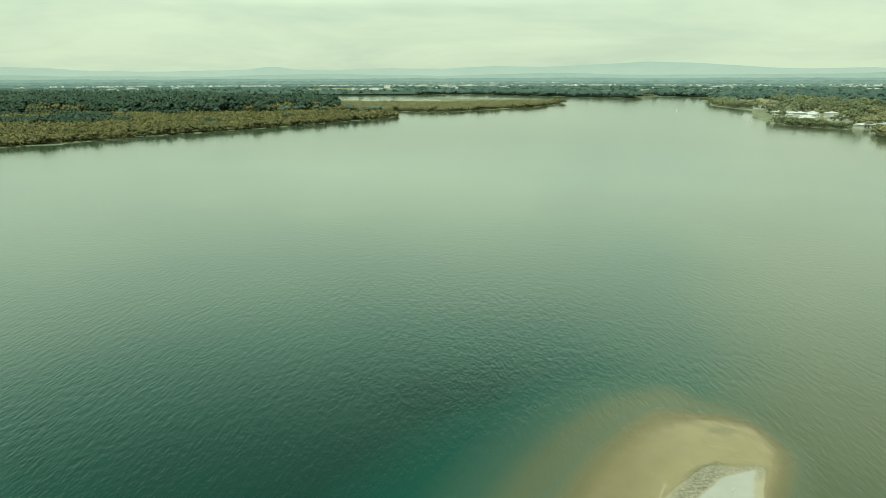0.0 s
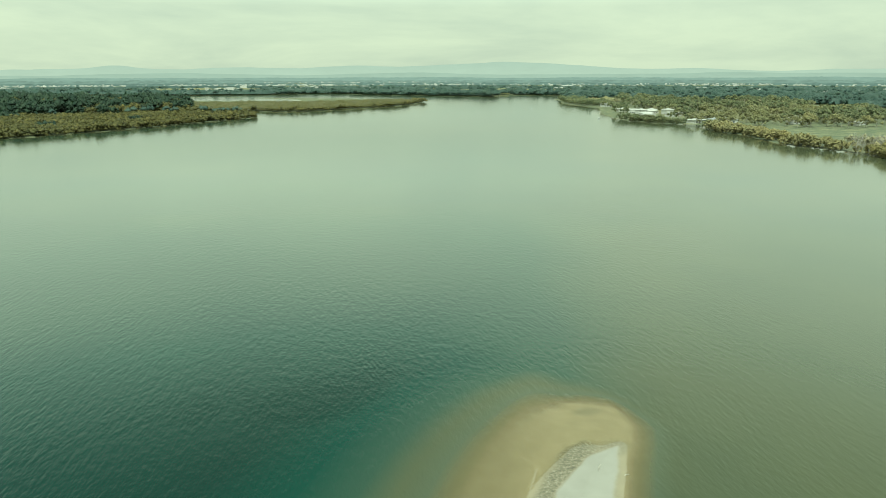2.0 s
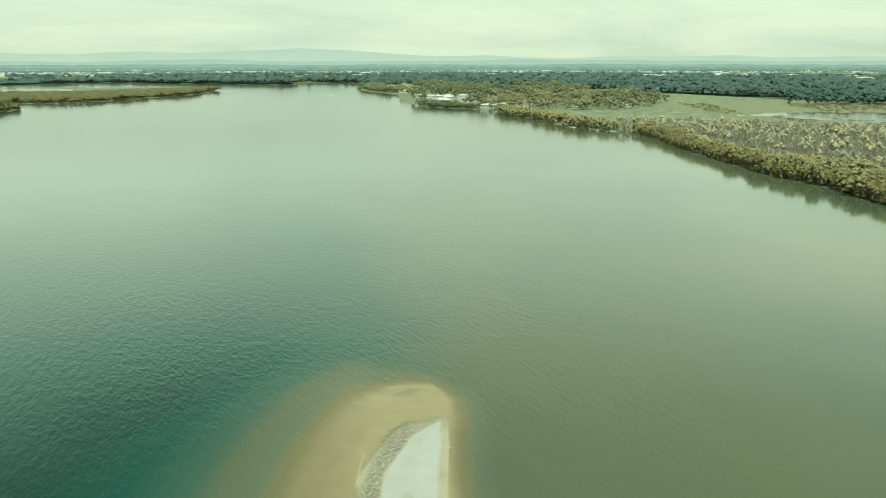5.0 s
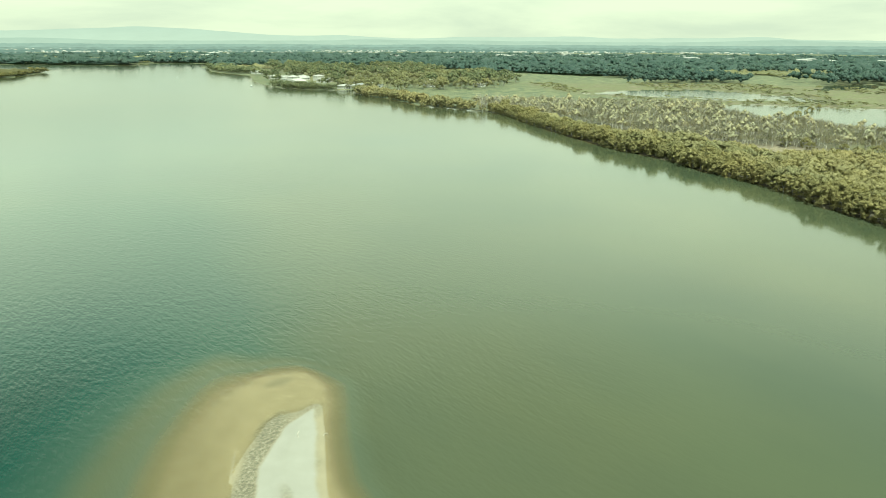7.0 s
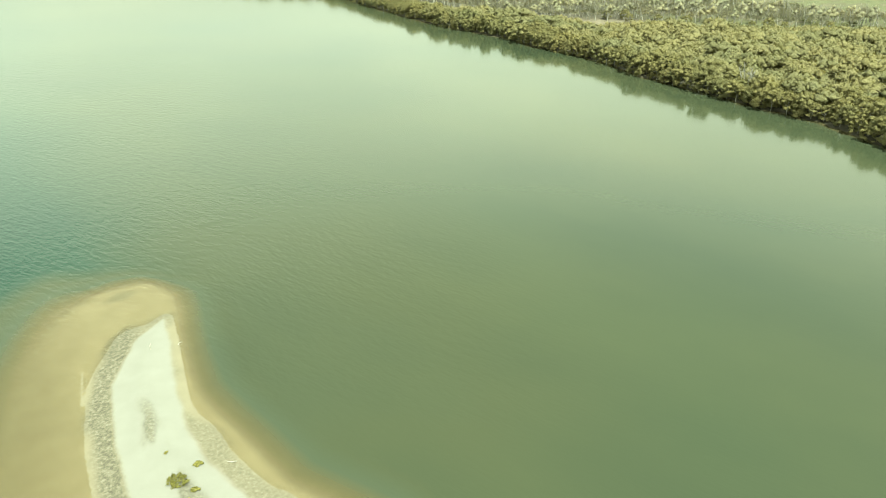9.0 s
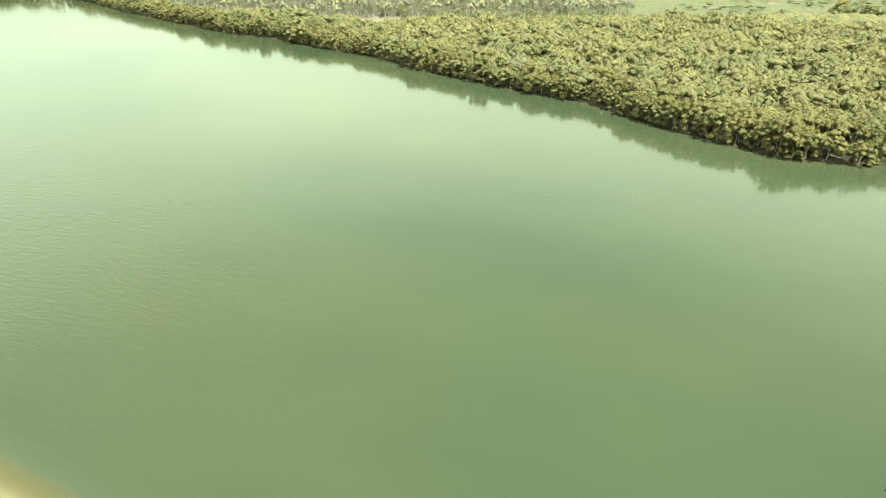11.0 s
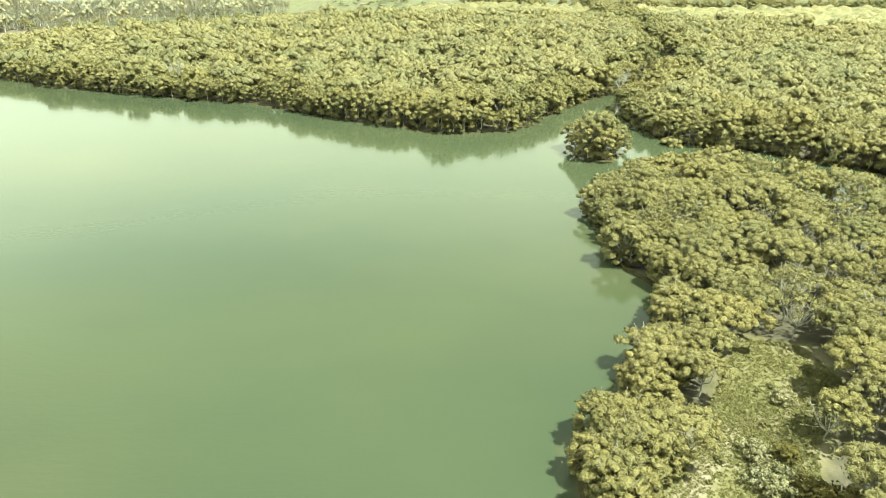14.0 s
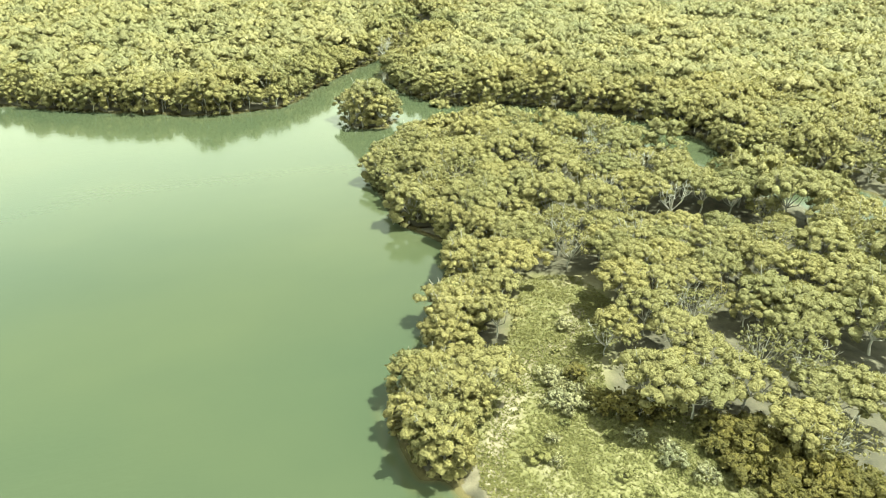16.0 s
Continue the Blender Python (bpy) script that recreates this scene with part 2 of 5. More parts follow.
def sand_material():
    m, nt, p, N, L = shader("sand")
    mid, fine, grain = noise_node(N, L, 0.35, 6.0), noise_node(N, L, 2.5, 6.0, 0.7), noise_node(N, L, 14.0, 3.0, 0.7)
    wet = ramp_node(N, [(0.3, (0.225, 0.196, 0.136)), (0.7, (0.262, 0.232, 0.166))])
    L(mid.outputs["Fac"], wet.inputs[0])
    dry = ramp_node(N, [(0.3, (0.252, 0.245, 0.222)), (0.7, (0.280, 0.271, 0.248))])
    L(mid.outputs["Fac"], dry.inputs[0])
    shell = ramp_node(N, [(0.34, (0.085, 0.078, 0.056)), (0.5, (0.155, 0.140, 0.100)), (0.66, (0.25, 0.23, 0.18))])
    L(fine.outputs["Fac"], shell.inputs[0])
    c = mix_rgb(N, L, attribute(N, "dry"), wet.outputs[0], dry.outputs[0])
    c = mix_rgb(N, L, attribute(N, "shell"), c, shell.outputs[0])
    g = ramp_node(N, [(0.25, (0.90, 0.90, 0.90)), (0.75, (1.05, 1.05, 1.05))])
    L(grain.outputs["Fac"], g.inputs[0])
    L(mix_rgb(N, L, 1.0, c, g.outputs[0], "MULTIPLY"), p.inputs["Base Color"])
    p.inputs["Roughness"].default_value = 0.85
    bp = N("ShaderNodeBump"); bp.inputs["Strength"].default_value, bp.inputs["Distance"].default_value = 0.4, 0.06
    L(fine.outputs["Fac"], bp.inputs["Height"]); L(bp.outputs[0], p.inputs["Normal"])
    return m


def water_material():
    """Silty river water: clear over shoals, olive in the shallows, teal in the channel; wind ripples, calmer under the banks."""
    m, nt, p, N, L = shader("river_water")
    depth = attribute(N, "depth")
    calm = attribute(N, "calm")
    part6 = N("ShaderNodeMath"); part6.operation = "MULTIPLY"; part6.inputs[1].default_value = 1 / 6.0
    L(depth, part6.inputs[0])
    body = ramp_node(N, [(0.0, (0.25, 0.205, 0.115)), (0.08, (0.128, 0.112, 0.056)), (0.14, (0.074, 0.090, 0.058)), (0.20, (0.064, 0.075, 0.043)),
                         (0.36, (0.024, 0.054, 0.038)), (0.60, (0.002, 0.034, 0.025)), (1.0, (0.001, 0.020, 0.015))])
    L(part6.outputs[0], body.inputs[0])
    silt = noise_node(N, L, 0.018, 5.0, 0.55, None, (1, 0.6, 1, -25))
    sr = ramp_node(N, [(0.3, (0.80, 0.86, 0.90)), (0.7, (1.16, 1.10, 1.04))])
    L(silt.outputs["Fac"], sr.inputs[0])
    colour = mix_rgb(N, L, 1.0, body.outputs[0], sr.outputs[0], "MULTIPLY")
    # ripples
    r1 = noise_node(N, L, 1.0, 2.5, 0.55, None, (1.0, 0.36, 1, 97))
    r2 = noise_node(N, L, 2.0, 1.5, 0.5, None, (1.0, 0.42, 1, 108))
    gust = noise_node(N, L, 0.012, 3.0, 0.5)
    gr = ramp_node(N, [(0.35, (0.6, 0.6, 0.6)), (0.65, (1, 1, 1))])
    L(gust.outputs["Fac"], gr.inputs[0])
    hh = N("ShaderNodeMath"); hh.operation = "MULTIPLY_ADD"; hh.inputs[1].default_value = 0.5
    L(r2.outputs["Fac"], hh.inputs[0]); L(r1.outputs["Fac"], hh.inputs[2])
    live = N("ShaderNodeMath"); live.operation = "MULTIPLY"
    inv = N("ShaderNodeMath"); inv.operation = "SUBTRACT"; inv.inputs[0].default_value = 1.0
    L(calm, inv.inputs[1]); L(inv.outputs[0], live.inputs[0]); L(gr.outputs[0], live.inputs[1])
    st = N("ShaderNodeMath"); st.operation = "MULTIPLY_ADD"; st.inputs[1].default_value, st.inputs[2].default_value = 0.23, 0.025
    L(live.outputs[0], st.inputs[0])
    bp = N("ShaderNodeBump"); bp.inputs["Distance"].default_value = 0.42
    L(st.outputs[0], bp.inputs["Strength"]); L(hh.outputs[0], bp.inputs["Height"])
    L(colour, p.inputs["Base Color"]); L(bp.outputs[0], p.inputs["Normal"])
    p.inputs["Roughness"].default_value, p.inputs["IOR"].default_value = 0.09, 1.33
    p.inputs["Specular IOR Level"].default_value = 0.46
    # clear shoal water
    fr = N("ShaderNodeFresnel"); fr.inputs["IOR"].default_value = 1.33
    L(bp.outputs[0], fr.inputs["Normal"])
    tp = N("ShaderNodeBsdfTransparent"); tp.inputs["Color"].default_value = (0.97, 0.95, 0.86, 1)
    gl = N("ShaderNodeBsdfGlossy"); gl.inputs["Roughness"].default_value = 0.10
    L(bp.outputs[0], gl.inputs["Normal"])
    clear = N("ShaderNodeMixShader")
    L(fr.outputs[0], clear.inputs[0]); L(tp.outputs[0], clear.inputs[1]); L(gl.outputs[0], clear.inputs[2])
    k = N("ShaderNodeMath"); k.operation = "MULTIPLY"; k.inputs[1].default_value = -2.6
    L(depth, k.inputs[0])
    ex = N("ShaderNodeMath"); ex.operation = "EXPONENT"
    L(k.outputs[0], ex.inputs[0])
    ms = N("ShaderNodeMixShader")
    L(ex.outputs[0], ms.inputs[0]); L(p.outputs[0], ms.inputs[1]); L(clear.outputs[0], ms.inputs[2])
    L(ms.outputs[0], nt.nodes["Material Output"].inputs["Surface"])
    return m


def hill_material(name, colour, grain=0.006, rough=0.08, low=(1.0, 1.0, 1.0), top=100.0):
    """Distance, haze put into its emission: broken woods and fields, paler towards the foot."""
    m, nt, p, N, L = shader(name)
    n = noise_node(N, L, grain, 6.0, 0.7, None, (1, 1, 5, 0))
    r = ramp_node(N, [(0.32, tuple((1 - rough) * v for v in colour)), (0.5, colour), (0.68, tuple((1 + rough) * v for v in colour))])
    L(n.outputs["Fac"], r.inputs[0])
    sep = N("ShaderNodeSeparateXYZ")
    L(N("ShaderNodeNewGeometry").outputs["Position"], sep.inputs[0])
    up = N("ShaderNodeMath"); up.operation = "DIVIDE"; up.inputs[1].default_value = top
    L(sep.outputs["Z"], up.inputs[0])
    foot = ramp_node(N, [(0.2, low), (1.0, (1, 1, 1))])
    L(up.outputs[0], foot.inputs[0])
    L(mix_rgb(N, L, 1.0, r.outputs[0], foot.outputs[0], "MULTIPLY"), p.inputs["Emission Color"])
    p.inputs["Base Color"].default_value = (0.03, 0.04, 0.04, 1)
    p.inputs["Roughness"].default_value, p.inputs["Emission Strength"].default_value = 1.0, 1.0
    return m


GROUND, SAND, WATER = ground_material(), sand_material(), water_material()
# distance: foot of the ring, its top, unevenness, emitted colour with haze painted in
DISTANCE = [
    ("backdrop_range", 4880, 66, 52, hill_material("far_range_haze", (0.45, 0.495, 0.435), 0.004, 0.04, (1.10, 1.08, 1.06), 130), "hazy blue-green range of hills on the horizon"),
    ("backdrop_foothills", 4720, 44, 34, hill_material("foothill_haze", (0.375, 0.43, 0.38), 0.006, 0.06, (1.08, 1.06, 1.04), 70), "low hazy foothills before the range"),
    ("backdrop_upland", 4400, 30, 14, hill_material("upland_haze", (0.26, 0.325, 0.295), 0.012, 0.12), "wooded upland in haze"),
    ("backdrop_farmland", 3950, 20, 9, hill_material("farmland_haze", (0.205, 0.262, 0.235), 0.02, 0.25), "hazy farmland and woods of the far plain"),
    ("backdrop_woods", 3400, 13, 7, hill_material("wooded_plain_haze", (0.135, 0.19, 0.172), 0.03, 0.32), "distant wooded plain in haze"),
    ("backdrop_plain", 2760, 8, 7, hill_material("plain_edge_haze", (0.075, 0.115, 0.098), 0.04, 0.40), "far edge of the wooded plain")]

# ---- plan ----
# land outlines, metres; the river is what they leave free
EAST_NORTH = [(4900, 2200), (2600, 1700), (800, 1690), (620, 1640), (520, 1400), (457, 1195), (440, 1000), (371, 835), (355, 745), (355, 700), (386, 655), (392, 640),
              (366, 565), (360, 505), (338, 447), (346, 420), (355, 385), (343, 352), (316, 302), (296, 258), (273, 205), (268, 173), (253, 147), (247, 124),
              (228, 92), (214, 64), (206, 46), (200, 28), (184, 10), (176, -4), (167, -17), (165, -26), (165, -34), (170, -42), (178, -46),
              (188, -57), (200, -70), (218, -88), (260, -110), (700, -200), (4900, -800)]
EAST_MIDDLE = [(4900, -700), (700, -190), (255, -116), (215, -95), (194, -78), (184, -69), (172, -69), (158, -69), (150, -76), (144, -88), (128, -105), (106, -111), (94, -107),
               (80, -116), (62, -116), (40, -119), (0, -155), (300, -3000), (4900, -3000)]
EAST_NEAR = [(121, -80), (128, -67), (126, -54), (121, -44), (113, -40), (104, -39), (94, -38), (88, -40), (83, -41), (77, -38), (70, -33), (62, -28), (58, -25),
             (54, -20), (49, -19), (45, -19), (43, -22), (42, -21), (36, -22), (24, -30), (-10, -44), (-80, -70), (-300, -90), (-600, -300), (-300, -900), (0, -140), (35, -103),
             (62, -97), (72, -98), (79, -96), (87, -92), (100, -92), (111, -88)]
WEST_NEAR = [(-4900, 60), (-900, 220), (-420, 425), (-320, 501), (-293, 527), (-258, 592), (-204, 654), (-154, 719), (-116, 780), (-83, 830), (-56, 872), (-58, 905),
             (-90, 965), (-210, 1000), (-500, 1100), (-4900, 1500)]
WEST_FAR = [(-4900, 1400), (-500, 1090), (-200, 1022), (-86, 1030), (-3, 998), (56, 1044), (155, 1153), (226, 1291), (238, 1400), (195, 1530), (80, 1600), (-60, 1680),
            (-300, 1800), (-600, 1900), (-4900, 2100)]
NORTH = [(-4900, 2050), (-600, 1960), (-300, 1880), (-60, 1900), (20, 1990), (120, 1950), (200, 1830), (297, 1735), (433, 1592), (474, 1640), (486, 1750), (560, 1720), (615, 1650),
         (800, 1680), (2600, 1690), (4900, 2100), (4900, 4900), (-4900, 4900)]
LANDS = [EAST_NORTH, EAST_MIDDLE, EAST_NEAR, WEST_NEAR, WEST_FAR, NORTH]
ISLE = (146.0, -51.3, 5.0)
POOLS = [[(519, 312), (560, 300), (612, 212), (560, 175), (452, 150), (440, 212)],
         [(569, 470), (640, 460), (712, 425), (680, 300), (652, 272), (600, 340)],
         [(422, -55), (414, -117), (398, -180), (380, -330), (396, -335), (420, -200), (440, -110), (440, -60)],
         [(-345, 1720), (-280, 1560), (-130, 1460), (-30, 1440), (10, 1480), (-60, 1600), (-170, 1720)],
         [(800, 340), (900, 330), (1000, 345), (900, 370)]]
SPIT_DRY = [(41, 80), (40, 79.8), (35.7, 78.3), (31.4, 74.5), (28.5, 71.5), (25, 65.1), (22.9, 60.7), (21.3, 56.6), (20.2, 53.5), (18, 46), (17, 36), (29, 34), (27.4, 45.2), (27.9, 49.8), (28.2, 52.4), (29.1, 55.6), (30.1, 58.9), (32.3, 63.6), (35.7, 69.9), (38.4, 74.6)]
SPIT_BAR = [(44.3, 92.1), (41, 93.3), (36.7, 93.1), (32.6, 91.2), (28.7, 87.7), (24.5, 83.1), (20.1, 76.7), (16.4, 69.9), (13.3, 63.8), (10, 52), (8, 36), (32, 34), (30.6, 44), (32, 52), (32.6, 57), (33.6, 63), (36.8, 70), (39.8, 75.8), (43, 81), (45, 85.3), (45.3, 89.2)]
CLEARING = [(69, -46), (66, -51), (60, -49.5), (56, -45.5), (52.5, -41.5), (45, -37), (42, -38.5), (40.5, -42), (38, -45), (33, -44), (26, -46), (10, -52), (5, -40), (30, -25), (42, -21.5), (46, -25), (50, -30), (55, -35), (60, -39), (65, -43)]


def lattice(ix, iy, seed):
    n = (ix.astype(np.int64) * 374761393 + iy.astype(np.int64) * 668265263 + seed * 974711) & 0x7FFFFFFF
    n = ((n ^ (n >> 13)) * 1274126177) & 0x7FFFFFFF
    return ((n ^ (n >> 16)) & 0xFFFF) / 65535.0


def value_noise(x, y, scale, seed=0, octaves=3):
    """Smooth noise of 0 to 1 over the plan; scale: metres of its largest lumps."""
    total, weight, amp = 0.0, 0.0, 1.0
    for k in range(octaves):
        u, v = x / scale * 2**k, y / scale * 2**k
        iu, iv = np.floor(u), np.floor(v)
        fu, fv = u - iu, v - iv
        fu, fv = fu * fu * (3 - 2 * fu), fv * fv * (3 - 2 * fv)
        c = [lattice(iu + i, iv + j, seed + k) for i in (0, 1) for j in (0, 1)]
        total = total + amp * ((c[0] * (1 - fv) + c[1] * fv) * (1 - fu) + (c[2] * (1 - fv) + c[3] * fv) * fu)
        weight, amp = weight + amp, amp * 0.5
    return total / weight


def inside_by(poly, x, y):
    """Distance to an outline, positive inside it."""
    best, odd = np.full(x.shape, 1e9), np.zeros(x.shape, bool)
    for (ax, ay), (bx, by) in zip(poly, poly[1:] + poly[:1]):
        dx, dy = bx - ax, by - ay
        t = np.clip(((x - ax) * dx + (y - ay) * dy) / (dx * dx + dy * dy), 0, 1)
        best = np.minimum(best, np.hypot(x - ax - t * dx, y - ay - t * dy))
        if ay != by:
            odd ^= ((ay > y) != (by > y)) & (x < (bx - ax) * (y - ay) / (by - ay) + ax)
    return np.where(odd, best, -best)


def smooth(a, b, x):
    t = np.clip((x - a) / (b - a), 0, 1)
    return t * t * (3 - 2 * t)


def land_by(x, y):
    """How far a place lies inside the land (negative: out on the water)."""
    r = np.hypot(x, y)
    w = np.clip(r * 0.012, 0.8, 14)
    sx, sy = x + w * (value_noise(x, y, 14 + 0, 5) - 0.5) * 2, y + w * (value_noise(x, y, 14, 9) - 0.5) * 2
    d = np.full(x.shape, -1e9)
    for poly in LANDS:
        d = np.maximum(d, inside_by(poly, sx, sy))
    d = np.maximum(d, ISLE[2] - np.hypot(x - ISLE[0], y - ISLE[1]))
    for k, poly in enumerate(POOLS):
        ragged = (value_noise(x, y, 45, 31 + k, 4) - 0.52) * 110
        d = np.minimum(d, np.maximum(-inside_by(poly, x, y) - 6, -60) + np.abs(ragged) * (inside_by(poly, x, y) < 200) * 0.5)
    return d


def height(x, y):
    """Height of the ground over the river's level."""
    d = land_by(x, y)
    along = x * 0.91 - y * 0.42 + 18 * (value_noise(x, y, 60, 3) - 0.5)
    west = smooth(16, -40, along)
    deep = 1.1 + 0.5 * value_noise(x, y, 50, 21) + 1.3 * west * (1 - 0.55 * smooth(130, 280, np.hypot(x, y))) + 3.6 * west * np.exp(-((x - 2) / 75) ** 2 - ((y - 70) / 55) ** 2)
    deep = deep * (1 - 0.45 * smooth(900, 1500, np.hypot(x, y)))
    deep = deep - 0.15 * (1 - west) * smooth(60, 12, np.hypot(x - 45, y - 75))
    bed = -np.minimum(deep, 0.25 + 0.45 * np.maximum(-d, 0))
    top = np.minimum(0.12 + 0.05 * d, 0.45) + 0.10 * (value_noise(x, y, 6, 41) - 0.5)
    r = np.hypot(x, y)
    top = top + 14 * smooth(2400, 4700, r) * (0.35 + value_noise(x, y, 900, 51))
    base = np.where(d > 0, top, bed)
    dry, bar = inside_by(SPIT_DRY, x, y), inside_by(SPIT_BAR, x, y)
    wob = 0.9 * (value_noise(x, y, 3.2, 61) - 0.5)
    east = smooth(-2, 3, x - (0.46 * y - 0.2))
    off = (41 - x) * 0.91 + (y - 81) * 0.42
    fade = (8.0 * east + 11.0 * (1 - east)) * (1 - 0.5 * smooth(82, 91, y) * smooth(15, 6, off))
    brim = -0.02 - 0.26 * smooth(8, 19, off)
    shoal = brim + 0.03 * (value_noise(x, y, 2.5, 66) - 0.5)
    shoal = np.where(bar > 0, shoal, brim - 0.22 * smooth(0, 1.6, -bar) * smooth(15, 8, off) - 1.15 * smooth(-0.25, 1, -bar / fade) + 1.15 * smooth(-0.25, 1, 0 * bar) - 0.2 * np.maximum(-bar - fade * 0.8, 0))
    sand = np.where(dry + wob * 0.5 > 0, 0.16 + 0.62 * smooth(0, 4.5, dry + wob * 0.5), np.minimum(shoal, 0.16))
    rim = 2.8 * (1 - east) + (1.0 + 1.4 * smooth(62, 55, y)) * east
    sand = np.where(dry > -rim, np.maximum(sand, 0.16 * (1 + dry / rim) + 0.05 * wob), sand)
    bar_line = np.clip(((x - 24.5) * 3.5 + (y - 70.5) * 6.5) / 54.5, 0, 1)
    sand = np.maximum(sand, 0.05 - 0.4 * np.hypot(x - 24.5 - 3.5 * bar_line, y - 70.5 - 6.5 * bar_line))
    near = (np.abs(x - 28) < 70) & (np.abs(y - 62) < 75)
    return np.where(near, np.maximum(base, sand), base)


# ---- sheets ----


def fill(mesh, verts, faces, smooth_faces=True):
    """A mesh from arrays: verts (n, 3), faces (m, k) all with k corners."""
    verts, faces = np.asarray(verts, np.float32), np.asarray(faces, np.int32)
    k = faces.shape[1]
    mesh.vertices.add(len(verts))
    mesh.vertices.foreach_set("co", verts.ravel())
    mesh.loops.add(faces.size)
    mesh.loops.foreach_set("vertex_index", faces.ravel())
    mesh.polygons.add(len(faces))
    mesh.polygons.foreach_set("loop_start", np.arange(0, faces.size, k, dtype=np.int32))
    mesh.polygons.foreach_set("loop_total", np.full(len(faces), k, np.int32))
    mesh.polygons.foreach_set("use_smooth", np.full(len(faces), smooth_faces, bool))
    mesh.update(calc_edges=True)
    return mesh


def weights(mesh, **named):
    for name, values in named.items():
        mesh.attributes.new(name, "FLOAT", "POINT").data.foreach_set("value", np.asarray(values, np.float32))


def lumpy_normals(mesh, normals):
    mesh.attributes.new("custom_normal", "FLOAT_VECTOR", "POINT").data.foreach_set("vector", np.asarray(normals, np.float32).ravel())


def sheet(name, verts, faces, material, **named):
    mesh = fill(bpy.data.meshes.new(name), verts, faces)
    weights(mesh, **named)
    mesh.materials.append(material)
    return new(name, mesh)


def grid_faces(rows, cols, wrap=False):
    i, j = np.meshgrid(np.arange(rows - 1), np.arange(cols if wrap else cols - 1), indexing="ij")
    k = (j + 1) % cols
    f = np.stack([i * cols + j, (i + 1) * cols + j, (i + 1) * cols + k, i * cols + k], -1).reshape(-1, 4)
    return f[:, ::-1] if wrap else f


def rings(step, ratio, start, stop):
    turns = np.radians(np.r_[np.arange(-42, 152, step), np.arange(152, 318, 3.0)])
    r = start * ratio ** np.arange(int(math.log(stop / start) / math.log(ratio)) + 2)
    r[-1] = stop
    rr, aa = np.meshgrid(r, turns, indexing="ij")
    return rr * np.sin(aa), rr * np.cos(aa), len(r), len(turns)


PATCHES = [(-8, 76, 32, 108, 0.4), (2, 92, -72, -12, 0.5)]


def drawn(x, y):
    """1 where a finer patch of ground lies."""
    m = np.zeros(x.shape)
    for x0, x1, y0, y1, _ in PATCHES:
        m = np.maximum(m, smooth(0.0, 3.0, np.minimum(np.minimum(x - x0, x1 - x), np.minimum(y - y0, y1 - y))))
    return m


GLADES = [(-483, 1191), (-415, 1150), (-378, 1150), (-560, 1230), (-300, 1080)]


MUD_LANE = [(326, 172), (338, 145), (338, 112), (350, 66), (366, 32), (376, 0)]
MUD_PATH = [(36, -24), (42, -24.2), (44.8, -25.8), (48.4, -29.6), (53, -33.4), (55.4, -37), (55.2, -41.5), (58, -45), (62, -47)]


def glade_by(x, y):
    """How deep a place lies in an open strip before a house of the western wood."""
    best = np.full(x.shape, -1e9)
    for gx, gy in GLADES:
        far = math.hypot(gx, gy)
        ux, uy = gx / far, gy / far
        along, across = far - (x * ux + y * uy), x * uy - y * ux
        best = np.maximum(best, np.minimum(np.minimum(along + 12, 130 - along), 11 - np.abs(across)))
    return best


def ground_weights(x, y):
    d = land_by(x, y)
    r = np.hypot(x, y)
    clear = smooth(-4.0, -1.0, inside_by(CLEARING, x, y) + 2.2 * (value_noise(x, y, 5, 71) - 0.5))
    lawn = smooth(0, 25, inside_by([(430, 700), (470, 660), (760, 860), (800, 1150), (600, 1150), (440, 900)], x, y))
    lane = np.full(x.shape, 1e9)
    for (ax, ay), (bx, by) in zip(MUD_LANE, MUD_LANE[1:]):
        t = np.clip(((x - ax) * (bx - ax) + (y - ay) * (by - ay)) / ((bx - ax) ** 2 + (by - ay) ** 2), 0, 1)
        lane = np.minimum(lane, np.hypot(x - ax - t * (bx - ax), y - ay - t * (by - ay)))
    walk_by = np.full(x.shape, 1e9)
    for (ax, ay), (bx, by) in zip(MUD_PATH, MUD_PATH[1:]):
        t = np.clip(((x - ax) * (bx - ax) + (y - ay) * (by - ay)) / ((bx - ax) ** 2 + (by - ay) ** 2), 0, 1)
        walk_by = np.minimum(walk_by, np.hypot(x - ax - t * (bx - ax), y - ay - t * (by - ay)))
    rough = value_noise(x, y, 3, 73, 2) - 0.5
    bare = np.maximum(smooth(14, 6, lane + 14 * (value_noise(x, y, 18, 74, 2) - 0.5)), smooth(1.5, 0.5, walk_by + 1.6 * rough))
    bare = np.maximum(bare, 0.5 * smooth(0.62, 0.72, value_noise(x, y, 4.5, 75, 2)) * clear)
    return {"bare": bare, "grass": np.maximum(np.maximum(clear * smooth(1.0, 3.6, d), 0.7 * lawn), smooth(-2, 4, glade_by(x, y))), "scrub": smooth(380, 640, r),
            "flat": smooth(-20, 20, inside_by([(330, 112), (372, 10), (420, -20), (440, -360), (600, -360), (900, 250), (860, 420), (640, 640), (560, 500), (520, 330), (430, 190)], x, y))}


